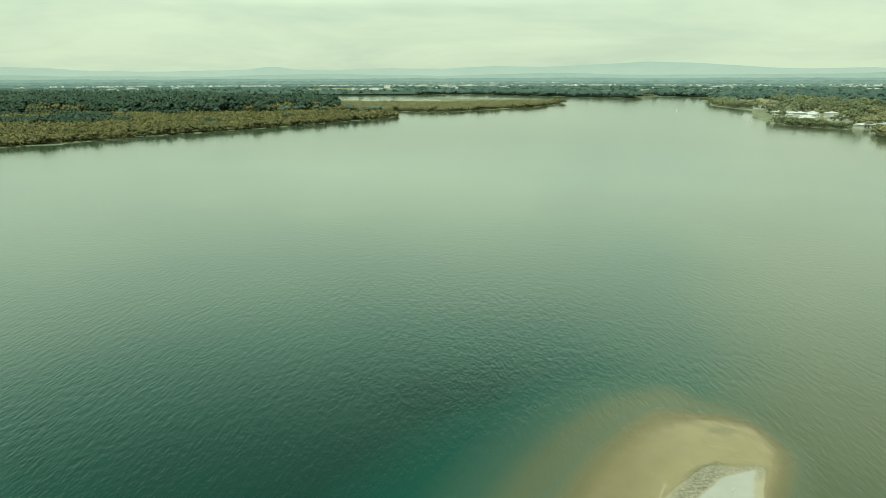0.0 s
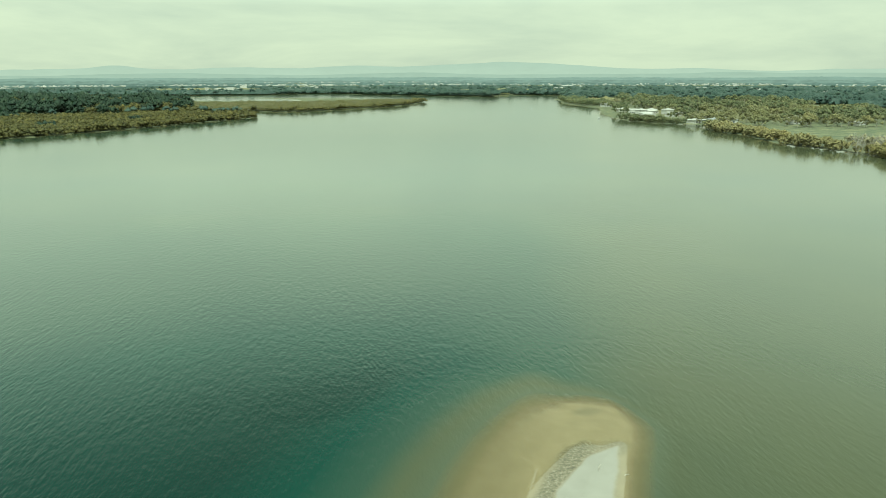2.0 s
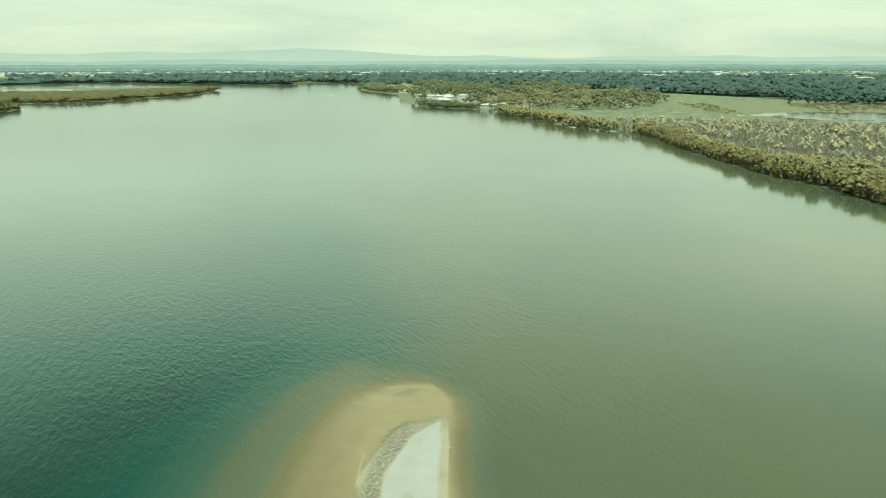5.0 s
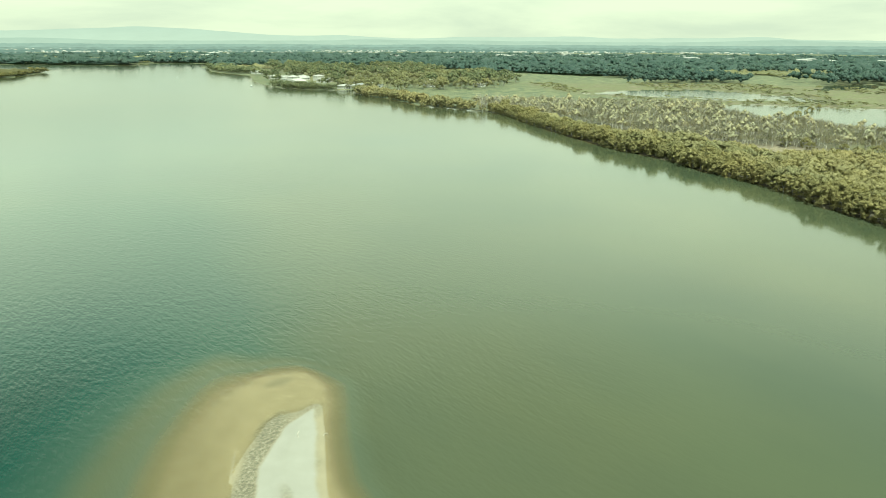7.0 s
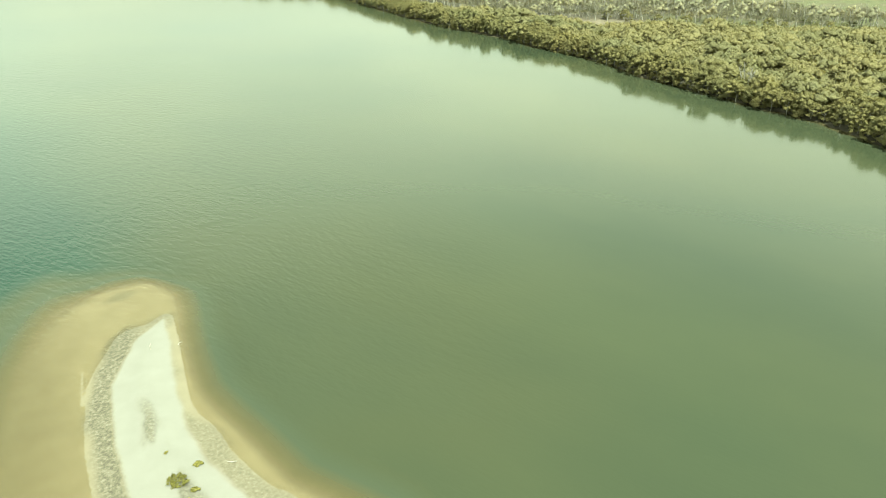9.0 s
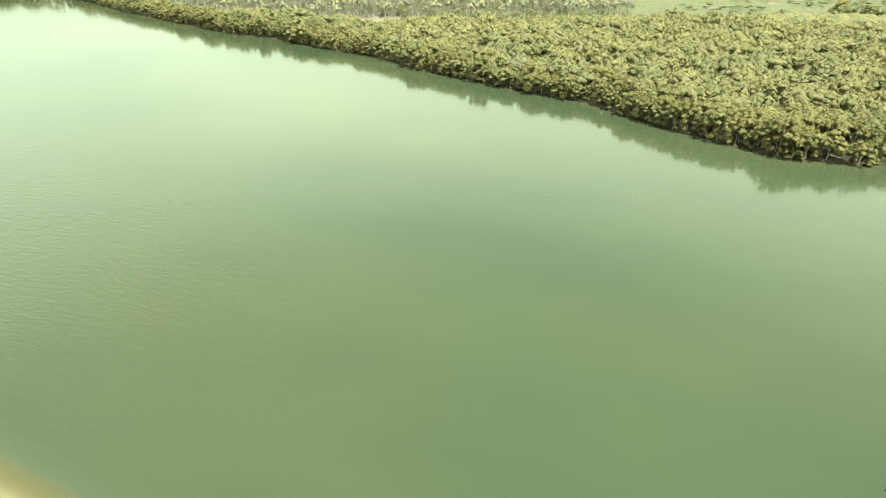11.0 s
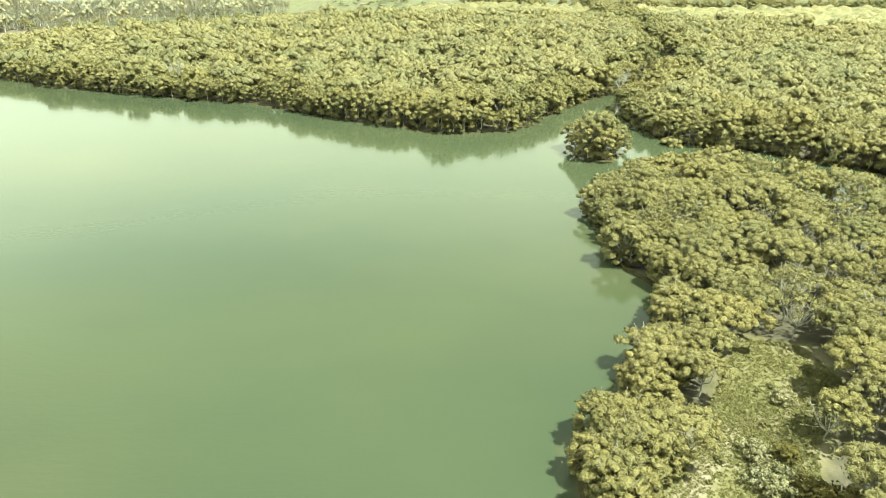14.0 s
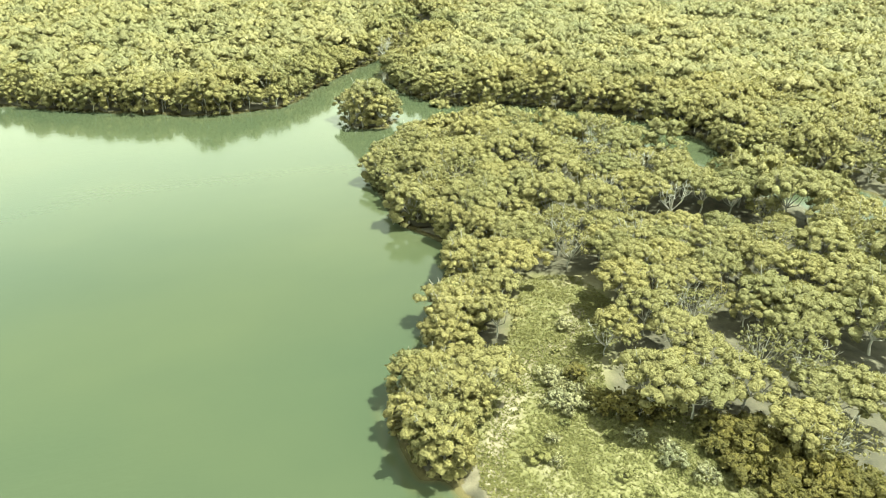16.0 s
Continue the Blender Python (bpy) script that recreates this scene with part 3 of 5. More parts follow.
def build_ground():
    x, y, rows, cols = rings(0.6, 1.028, 6.0, 4900.0)
    z = height(x, y) - 0.9 * drawn(x, y)
    verts = np.stack([x, y, z], -1).reshape(-1, 3)
    faces = grid_faces(rows, cols, True)
    ob = sheet("ground", verts, faces, GROUND, **{k: v.ravel() for k, v in ground_weights(x, y).items()})
    tagged(ob, "river bed, mudflats and low scrubby land to the horizon", "ground", kind="structure")
    for n, (x0, x1, y0, y1, s) in enumerate(PATCHES):
        x, y = np.meshgrid(np.arange(x0, x1 + s, s), np.arange(y0, y1 + s, s), indexing="ij")
        z = height(x, y)
        edge = np.minimum(np.minimum(x - x0, x1 - x), np.minimum(y - y0, y1 - y))
        z = z - 0.35 * (1 - smooth(0, 2.0, edge))
        verts = np.stack([x, y, z], -1).reshape(-1, 3)
        if n == 0:
            z = z + 0.05 * (value_noise(x, y, 1.6, 82) - 0.5) * smooth(-1, 1, inside_by(SPIT_DRY, x, y))
            verts = np.stack([x, y, z], -1).reshape(-1, 3)
            d = inside_by(SPIT_DRY, x, y) + 0.7 * (value_noise(x, y, 2.2, 62) - 0.5)
            west = smooth(1.5, -1.5, x - (0.46 * y - 0.2))
            shell = smooth(-3.0, -1.5, d + 1.6 * (value_noise(x, y, 4.5, 64) - 0.5) - 2.5 * smooth(55, 62, y) * (1 - west) + 2.0 * smooth(76, 80, y) * smooth(-5, -2, d)) * smooth(0.4, -0.2, d) * (0.6 + 0.4 * west)
            streak = smooth(0.52, 0.62, value_noise(x * 1.0 - y * 0.33, y * 0.28, 2.2, 63)) * smooth(2.2, 3.6, d) * smooth(68, 62, y)
            tip = smooth(3.2, 1.0, np.hypot(x - 40.5, y - 90.3) * np.where(np.abs(y - 90.3) > 0.8, 1.6, 1.0)) * 0.7
            ob = sheet("sand_spit", verts, grid_faces(*x.shape), SAND, dry=smooth(-0.1, 0.5, d).ravel(),
                       shell=np.maximum(np.maximum(shell, 0.8 * streak), tip).ravel())
            tagged(ob, "pale sand spit with a shelly western rim, running out under water", "sandbank", kind="structure")
        else:
            ob = sheet("meadow", verts, grid_faces(*x.shape), GROUND, **{k: v.ravel() for k, v in ground_weights(x, y).items()})
            tagged(ob, "grassy clearing and mud among the mangroves", "ground", kind="structure")


def build_water():
    x, y, rows, cols = rings(0.5, 1.024, 6.0, 4300.0)
    h = height(x, y)
    d = land_by(x, y)
    wet = h.ravel() < 0.25
    faces = grid_faces(rows, cols, True)
    faces = faces[wet[faces].any(1)]
    used, inv = np.unique(faces, return_inverse=True)
    verts = np.stack([x, y, np.zeros_like(x)], -1).reshape(-1, 3)[used]
    calm = np.maximum(smooth(-70, -4, d), smooth(-5, 70, x * 0.91 - y * 0.42) * (1 - 0.5 * smooth(250, 900, np.hypot(x, y))))
    calm = np.maximum(calm * (1 - 0.6 * smooth(20, -60, x) * smooth(300, 450, y)), 0.65 * smooth(140, 420, np.hypot(x, y)))
    ob = sheet("water", verts, inv.reshape(-1, 4), WATER, depth=np.maximum(-h, 0).ravel()[used], calm=calm.ravel()[used])
    tagged(ob, "silty green river water rippled by wind and calm near the banks", "river", kind="structure")


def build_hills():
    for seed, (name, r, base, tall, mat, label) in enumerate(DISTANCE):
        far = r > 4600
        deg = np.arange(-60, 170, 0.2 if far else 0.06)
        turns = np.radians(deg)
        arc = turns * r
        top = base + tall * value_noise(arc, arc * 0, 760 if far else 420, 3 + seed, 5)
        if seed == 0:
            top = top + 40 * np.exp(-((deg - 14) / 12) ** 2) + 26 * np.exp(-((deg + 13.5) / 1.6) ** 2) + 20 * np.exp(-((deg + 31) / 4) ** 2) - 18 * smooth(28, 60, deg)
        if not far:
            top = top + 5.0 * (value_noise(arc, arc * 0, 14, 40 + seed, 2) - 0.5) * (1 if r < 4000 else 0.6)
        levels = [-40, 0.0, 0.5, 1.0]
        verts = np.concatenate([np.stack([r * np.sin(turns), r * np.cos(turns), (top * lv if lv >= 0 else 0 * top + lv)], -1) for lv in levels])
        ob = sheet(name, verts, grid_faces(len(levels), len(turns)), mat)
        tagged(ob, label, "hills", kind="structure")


build_ground()
build_water()
build_hills()

# ---- plants ----
rng = np.random.default_rng(7)


def heart_shape(fine):
    """A small ball for the dense inside of a tuft."""
    bm = bmesh.new()
    if fine:
        bmesh.ops.create_icosphere(bm, subdivisions=1, radius=1.0)
    else:
        v = [bm.verts.new(p) for p in ((1, 0, 0), (-1, 0, 0), (0, 1, 0), (0, -1, 0), (0, 0, 1), (0, 0, -1))]
        for f in ((0, 2, 4), (2, 1, 4), (1, 3, 4), (3, 0, 4), (2, 0, 5), (1, 2, 5), (3, 1, 5), (0, 3, 5)):
            bm.faces.new([v[k] for k in f])
    bm.verts.index_update()
    v, f = np.array([q.co[:] for q in bm.verts]), np.array([[q.index for q in s.verts] for s in bm.faces])
    bm.free()
    return v, f


HEARTS = {True: heart_shape(True), False: heart_shape(False)}


def unit(v):
    return v / np.linalg.norm(v, axis=1, keepdims=True)


def sprays(centres, radii, count, size, up=0.35, rand=rng, flat=0.74, heart=0.88, fine=True):
    """Foliage: tufts of leaf sprays, each round a small dense heart. Returns verts, triangles, normals."""
    centres, radii = np.asarray(centres), np.asarray(radii)
    hv, hf = HEARTS[fine]
    m, k = len(centres), len(hv)
    squash = np.array((1, 1, flat))
    grow = rand.uniform(0.7, 1.2, (m, k, 1)) * rand.uniform(0.75, 1.25, (m, 1, 3))
    mass = centres[:, None] + hv[None] * grow * radii[:, None, None] * squash * heart
    mf = (hf[None] + (np.arange(m) * k)[:, None, None]).reshape(-1, 3)
    mn = np.repeat(hv[None], m, 0) + (0, 0, 0.35) + rand.normal(size=(m, k, 3)) * 0.15
    n = m * count
    c, r = np.repeat(centres, count, 0), np.repeat(radii, count)
    out = rand.normal(size=(n, 3))
    out[:, 2] = out[:, 2] * 0.8 + up
    out = unit(out)
    at = c + out * (r * rand.uniform(0.78, 1.16, n))[:, None] * squash
    nrm = unit(out + rand.normal(size=(n, 3)) * 0.5)
    side = unit(np.cross(nrm, rand.normal(size=(n, 3))))
    fwd = np.cross(nrm, side)
    s = size * rand.uniform(0.6, 1.4, n)[:, None]
    v = np.stack([at + fwd * s * 1.25, at - fwd * s * 0.7 - side * s * rand.uniform(0.5, 1.0, n)[:, None], at - fwd * s * 0.6 + side * s * rand.uniform(0.5, 1.0, n)[:, None]], 1)
    mid = centres.mean(0) * (1, 1, 0.6)
    lean = unit(c - mid)
    nn = np.concatenate([mn.reshape(-1, 3), np.repeat(out * 0.75 + lean * 0.45 + (0, 0, 0.38) + rand.normal(size=(n, 3)) * 0.20, 3, 0)])
    return np.concatenate([mass.reshape(-1, 3), v.reshape(-1, 3)]), np.concatenate([mf, np.arange(3 * n).reshape(-1, 3) + m * k]), unit(nn)


def limb(points, radii, sides=5):
    """A tapered limb along points."""
    pts, verts, faces = [Vector(p) for p in points], [], []
    for k, p in enumerate(pts):
        way = (pts[min(k + 1, len(pts) - 1)] - pts[max(k - 1, 0)]).normalized()
        one = way.orthogonal().normalized()
        two = way.cross(one)
        for j in range(sides):
            a = 2 * math.pi * j / sides
            verts.append(p + (one * math.cos(a) + two * math.sin(a)) * radii[k])
    for k in range(len(pts) - 1):
        for j in range(sides):
            q = (j + 1) % sides
            faces.append((k * sides + j, k * sides + q, (k + 1) * sides + q, (k + 1) * sides + j))
    return np.array(verts), np.array(faces)


def joined(pieces):
    vs, fs, at = [], [], 0
    for v, f in pieces:
        vs.append(v); fs.append(f + at); at += len(v)
    return np.concatenate(vs), np.concatenate(fs)


def wood(rand, tall, spread, limbs, trunk_r, bend=0.25, sides=5, twigs=0):
    """Trunk and limbs of a spreading tree."""
    fork = Vector((rand.uniform(-0.3, 0.3), rand.uniform(-0.3, 0.3), tall * rand.uniform(0.2, 0.32)))
    out = [limb([(0, 0, -0.5), fork * 0.5 + Vector((rand.uniform(-bend, bend), rand.uniform(-bend, bend), 0)), fork], [trunk_r * 1.25, trunk_r, trunk_r * 0.8], sides)]
    for k in range(limbs):
        a = 2 * math.pi * (k + rand.uniform(-0.3, 0.3)) / limbs
        reach = spread * rand.uniform(0.45, 0.85)
        end = Vector((math.cos(a) * reach, math.sin(a) * reach, tall * rand.uniform(0.72, 1.0)))
        mid = fork.lerp(end, 0.5) + Vector((rand.uniform(-bend, bend), rand.uniform(-bend, bend), -0.08 * tall)) * 1.4
        out.append(limb([fork, mid, end], [trunk_r * 0.62, trunk_r * 0.42, trunk_r * 0.2], sides))
        for _ in range(twigs):
            s = mid.lerp(end, rand.uniform(0.0, 0.8))
            e = s + Vector((rand.normal() * 0.22, rand.normal() * 0.22, rand.uniform(0.05, 0.3))) * spread
            out.append(limb([s, s.lerp(e, 0.55) + Vector((rand.normal(), rand.normal(), rand.normal())) * 0.06 * spread, e], [trunk_r * 0.25, trunk_r * 0.15, trunk_r * 0.05], 4))
    return joined(out)


def lumps(rand, tall, spread, count, low=0.25, skirt=0.35):
    """Centres and radii of the leafy lumps of a domed, uneven crown, evenly strewn; skirt: the share that hangs low round the rim."""
    k = np.arange(count)
    f = np.sqrt((k + 0.5) / count)
    a = k * 2.39996 + rand.uniform(0, 6.28) + rand.normal(size=count) * 0.25
    lop = 1 + 0.18 * np.cos(a * 2 + rand.uniform(0, 6)) + 0.10 * np.cos(a * 3 + rand.uniform(0, 6))
    x, y = np.cos(a) * f * spread * lop, np.sin(a) * f * spread * lop
    dome = np.sqrt(np.clip(1 - (f * 0.95) ** 2, 0, 1))
    z = tall * (low + (0.90 - low) * (0.30 + 0.70 * dome) * rand.uniform(0.80, 1.05, count))
    n = int(count * skirt)
    b = rand.uniform(0, 6.283, n)
    rim = rand.uniform(0.75, 0.98, n)
    more = np.stack([np.cos(b) * spread * rim, np.sin(b) * spread * rim, tall * rand.uniform(low, low + 0.30, n)], -1)
    c = np.concatenate([np.stack([x, y, z], -1), more])
    size = spread * 1.3 / math.sqrt(count)
    return c, size * rand.uniform(0.85, 1.35, len(c))


def leaf_mesh(name, v, f, n, material):
    mesh = fill(bpy.data.meshes.new(name), v, f)
    weights(mesh, tint=np.zeros(len(v)))
    lumpy_normals(mesh, n)
    mesh.materials.append(material)
    return mesh


def part(name, mesh, parent, label=""):
    ob = new(name, mesh)
    ob.parent = parent
    return tagged(ob, label)


def seated(x, y):
    return float(height(np.array([x]), np.array([y]))[0])


def tree(name, crown_shape, trunk_shape, leaf, bark, label, category, group):
    """One tree, at the world's origin, of an Empty with trunk and crown."""
    root = new(name)
    tagged(root, label, category, group)
    m = fill(bpy.data.meshes.new("trunk"), *trunk_shape)
    m.materials.append(bark)
    part("trunk", m, root)
    if crown_shape is not None:
        part("crown", leaf_mesh("crown", *crown_shape, leaf), root)
    return root


class Kinds:
    """Shapes of one kind of tree in five fineness levels: crown and wood arrays."""

    def __init__(self, seed, tall, spread, fine, mid, far, low=0.25, count=4, skirt=0.35, dot=(4, 6, 0.7), speck=(3, 5, 0.95), trunk=0.035, bare=()):
        self.near, self.mid, self.far, self.dot, self.speck = [], [], [], [], []
        for k in range(count):
            r = np.random.default_rng(seed + k)
            h, w = tall * r.uniform(0.88, 1.12), spread * r.uniform(0.85, 1.15)
            for out, (n_lumps, n_leaf, size), sides, limbs, twigs in ((self.near, fine, 5, 7, 3), (self.mid, mid, 3, 3, 0), (self.far, far, 3, 0, 0), (self.dot, dot, 3, 0, 0), (self.speck, speck, 3, 0, 0)):
                c, rad = lumps(r, h, w, n_lumps, low, skirt)
                thin = k in bare
                crown = sprays(c, rad, n_leaf // 2 if thin else n_leaf, size * (0.7 if thin else 1), 0.35, r, 0.8 if out is self.dot or out is self.speck else 0.74, 0.35 if thin else 0.88, out is self.near)
                out.append((crown, wood(r, h, w, limbs + 3 * thin * (limbs > 0), trunk * tall, 0.25, sides, twigs * (2 if thin else 1))))


def scatter(region, spacing, seed, keep=None):
    """Places inside an outline, on a jittered grid."""
    r = np.random.default_rng(seed)
    p = np.array(region)
    (x0, y0), (x1, y1) = p.min(0), p.max(0)
    x, y = np.meshgrid(np.arange(x0, x1, spacing), np.arange(y0, y1, spacing * 0.87), indexing="ij")
    x = x + (np.arange(x.shape[1]) % 2) * spacing / 2 + r.uniform(-0.38, 0.38, x.shape) * spacing
    y = y + r.uniform(-0.38, 0.38, y.shape) * spacing
    x, y = x.ravel(), y.ravel()
    ok = inside_by(region, x, y) > 0
    if keep is not None:
        x, y = x[ok], y[ok]
        ok = keep(x, y)
    return x[ok], y[ok]


def grove(name, x, y, shapes, leaf, bark, seed, label, category, scale=(0.8, 1.25), flat=1.0, trunks=True):
    """Many trees joined into one object of crowns (and one of trunks under it)."""
    r = np.random.default_rng(seed)
    z = height(x, y)
    which = r.integers(0, len(shapes), len(x))
    turn, big, tall = r.uniform(0, 6.283, len(x)), r.uniform(*scale, len(x)) * (0.82 + 0.36 * value_noise(x, y, 28, 19, 2)), r.uniform(0.85, 1.18, len(x)) * flat
    root = None
    for kind, mat in ((0, leaf), (1, bark)):
        if kind == 1 and not trunks:
            continue
        vs, fs, ts, ns, at = [], [], [], [], 0
        for k, shape in enumerate(shapes):
            v, f, *nn = shape[kind]
            i = np.nonzero(which == k)[0]
            if not len(i):
                continue
            c, s = np.cos(turn[i])[:, None], np.sin(turn[i])[:, None]
            w = np.stack([(v[:, 0] * c - v[:, 1] * s) * big[i][:, None] + x[i][:, None], (v[:, 0] * s + v[:, 1] * c) * big[i][:, None] + y[i][:, None],
                          v[:, 2] * (big[i] * tall[i])[:, None] + z[i][:, None]], -1)
            vs.append(w.reshape(-1, 3))
            fs.append((f[None] + (np.arange(len(i)) * len(v))[:, None, None] + at).reshape(-1, f.shape[1]))
            ts.append(np.repeat(r.uniform(0, 1, len(i)), len(v)))
            at += w.shape[0] * w.shape[1]
            if nn:
                n = nn[0]
                ns.append(np.stack([n[:, 0] * c - n[:, 1] * s, n[:, 0] * s + n[:, 1] * c, n[:, 2] + 0 * c], -1).reshape(-1, 3))
        if not vs:
            continue
        mesh = fill(bpy.data.meshes.new(name), np.concatenate(vs), np.concatenate(fs))
        weights(mesh, tint=np.concatenate(ts))
        if ns:
            lumpy_normals(mesh, np.concatenate(ns))
        mesh.materials.append(mat)
        if root is None:
            root = tagged(new(name, mesh), label, category, kind="stuff")
        else:
            part("trunks", mesh, root)["kind"] = "stuff"
    return root


def crowns_over(x, y, cell, seed):
    """Closed canopy: height, of 1, and a value for each crown, over the plan; one domed crown in each cell of a jittered grid."""
    iu, iv = np.floor(x / cell), np.floor(y / cell)
    best, own = np.zeros(x.shape), np.zeros(x.shape)
    for i in (-1, 0, 1):
        for j in (-1, 0, 1):
            p, q = iu + i, iv + j
            cx, cy = (p + 0.15 + 0.7 * lattice(p, q, seed)) * cell, (q + 0.15 + 0.7 * lattice(p, q, seed + 1)) * cell
            size = cell * (0.52 + 0.33 * lattice(p, q, seed + 2))
            tall = 0.5 + 0.5 * lattice(p, q, seed + 3)
            h = tall * (0.12 + 0.88 * np.sqrt(np.clip(1 - (np.hypot(x - cx, y - cy) / size) ** 2, 0, 1)))
            own = np.where(h > best, lattice(p, q, seed + 4), own)
            best = np.maximum(best, h)
    return best, own


def canopy(name, x, y, keep, cell, tall, leaf, label, category, seed, lumpy=0.05):
    """Woods whose single trees cannot be told apart: crown beside crown in one leafy sheet over the ground."""
    r = np.random.default_rng(seed)
    ok = keep(x, y)
    edge = ok & ~(np.roll(ok, 1, 0) & np.roll(ok, -1, 0) & np.roll(ok, 1, 1) & np.roll(ok, -1, 1))
    faces = grid_faces(*x.shape)
    faces = faces[ok.ravel()[faces].all(1)]
    used, inv = np.unique(faces, return_inverse=True)
    x, y, edge = x.ravel()[used], y.ravel()[used], edge.ravel()[used]
    h, tint = crowns_over(x, y, cell, seed)
    rise = np.where(edge, 0.3, h * (0.8 + 0.4 * value_noise(x, y, cell * 6, seed, 2)) + lumpy * r.normal(size=x.shape))
    z = 0.4 + tall * rise
    x, y = x + r.normal(size=x.shape) * cell * 0.06, y + r.normal(size=x.shape) * cell * 0.06
    ob = sheet(name, np.stack([x, y, z], -1), inv.reshape(-1, 4), leaf, tint=tint)
    return tagged(ob, label, category, kind="stuff")


def only(ok, x, y, test):
    """Where a first test holds, ask a second, slower one."""
    ok = ok.copy()
    ok[ok] = test(x[ok], y[ok])
    return ok


def polar(az0, az1, step, r0, r1, ratio):
    a = np.radians(np.arange(az0, az1, step))
    r = r0 * ratio ** np.arange(int(math.log(r1 / r0) / math.log(ratio)) + 1)
    rr, aa = np.meshgrid(r, a, indexing="ij")
    return rr * np.sin(aa), rr * np.cos(aa)


def wisps(rand, tall, spread, count):
    """A thin crown of upright twigs: slender blades in a loose head."""
    a, f = rand.uniform(0, 6.283, count), np.sqrt(rand.uniform(0, 1, count))
    x, y = np.cos(a) * f * spread, np.sin(a) * f * spread
    z = tall * (0.30 + 0.55 * np.sqrt(1 - 0.8 * f * f) * rand.uniform(0.35, 1.0, count))
    up = rand.uniform(0.4, 1.15, count)
    b, w = rand.uniform(0, 6.283, count), rand.uniform(0.07, 0.20, count)
    base = np.stack([x, y, z], -1)
    v = np.stack([base + np.stack([np.cos(b) * w, np.sin(b) * w, 0 * b], -1), base - np.stack([np.cos(b) * w, np.sin(b) * w, 0 * b], -1),
                  base + np.stack([x * 0.22 + rand.normal(size=count) * 0.25, y * 0.22 + rand.normal(size=count) * 0.25, up], -1)], 1)
    n = np.stack([x / spread, y / spread, 0.8 + 0 * x], -1) + rand.normal(size=(count, 3)) * 0.3
    n /= np.linalg.norm(n, axis=1, keepdims=True)
    return v.reshape(-1, 3), np.arange(3 * count).reshape(-1, 3), np.repeat(n, 3, 0)


MANGROVES = Kinds(100, 6.4, 3.1, (52, 38, 0.13), (24, 18, 0.23), (11, 11, 0.38), low=0.10, skirt=0.3, trunk=0.022)
UMBRELLAS = Kinds(150, 6.9, 3.6, (54, 38, 0.135), (24, 18, 0.24), (11, 11, 0.40), low=0.42, count=6, skirt=0.10, trunk=0.020, bare=(5,))
GUMS = Kinds(200, 12.0, 5.5, (14, 14, 0.5), (12, 14, 0.5), (5, 8, 1.0), low=0.30, skirt=0.3, dot=(7, 9, 0.8))
GREYS = Kinds(300, 9.0, 2.6, (12, 12, 0.2), (4, 9, 0.34), (3, 4, 0.6), low=0.35, skirt=0.2)
BUSHY = [(38.4, -44.0), (37.5, -48.6), (32.4, -52.4), (26, -52), (24, -46), (31, -43)]
GAPS = [(83.9, -66.2, 4.2), (73.6, -71.0, 4.0), (67.1, -80.3, 4.6), (76.0, -76.5, 3.4), (53.5, -67.8, 3.8), (46.0, -58.0, 3.0), (102, -78, 3.6)]


for k in range(4):
    r = np.random.default_rng(330 + k)
    if k < 3:
        GREYS.mid[k] = (wisps(r, 8.2, 2.9, 170), GREYS.mid[k][1])
    GREYS.far[k] = (wisps(r, 8.5, 3.0, 55), GREYS.far[k][1])


def open_ground(x, y, edge=0.8):
    return (land_by(x, y) > edge) & (inside_by(CLEARING, x, y) < -0.9)


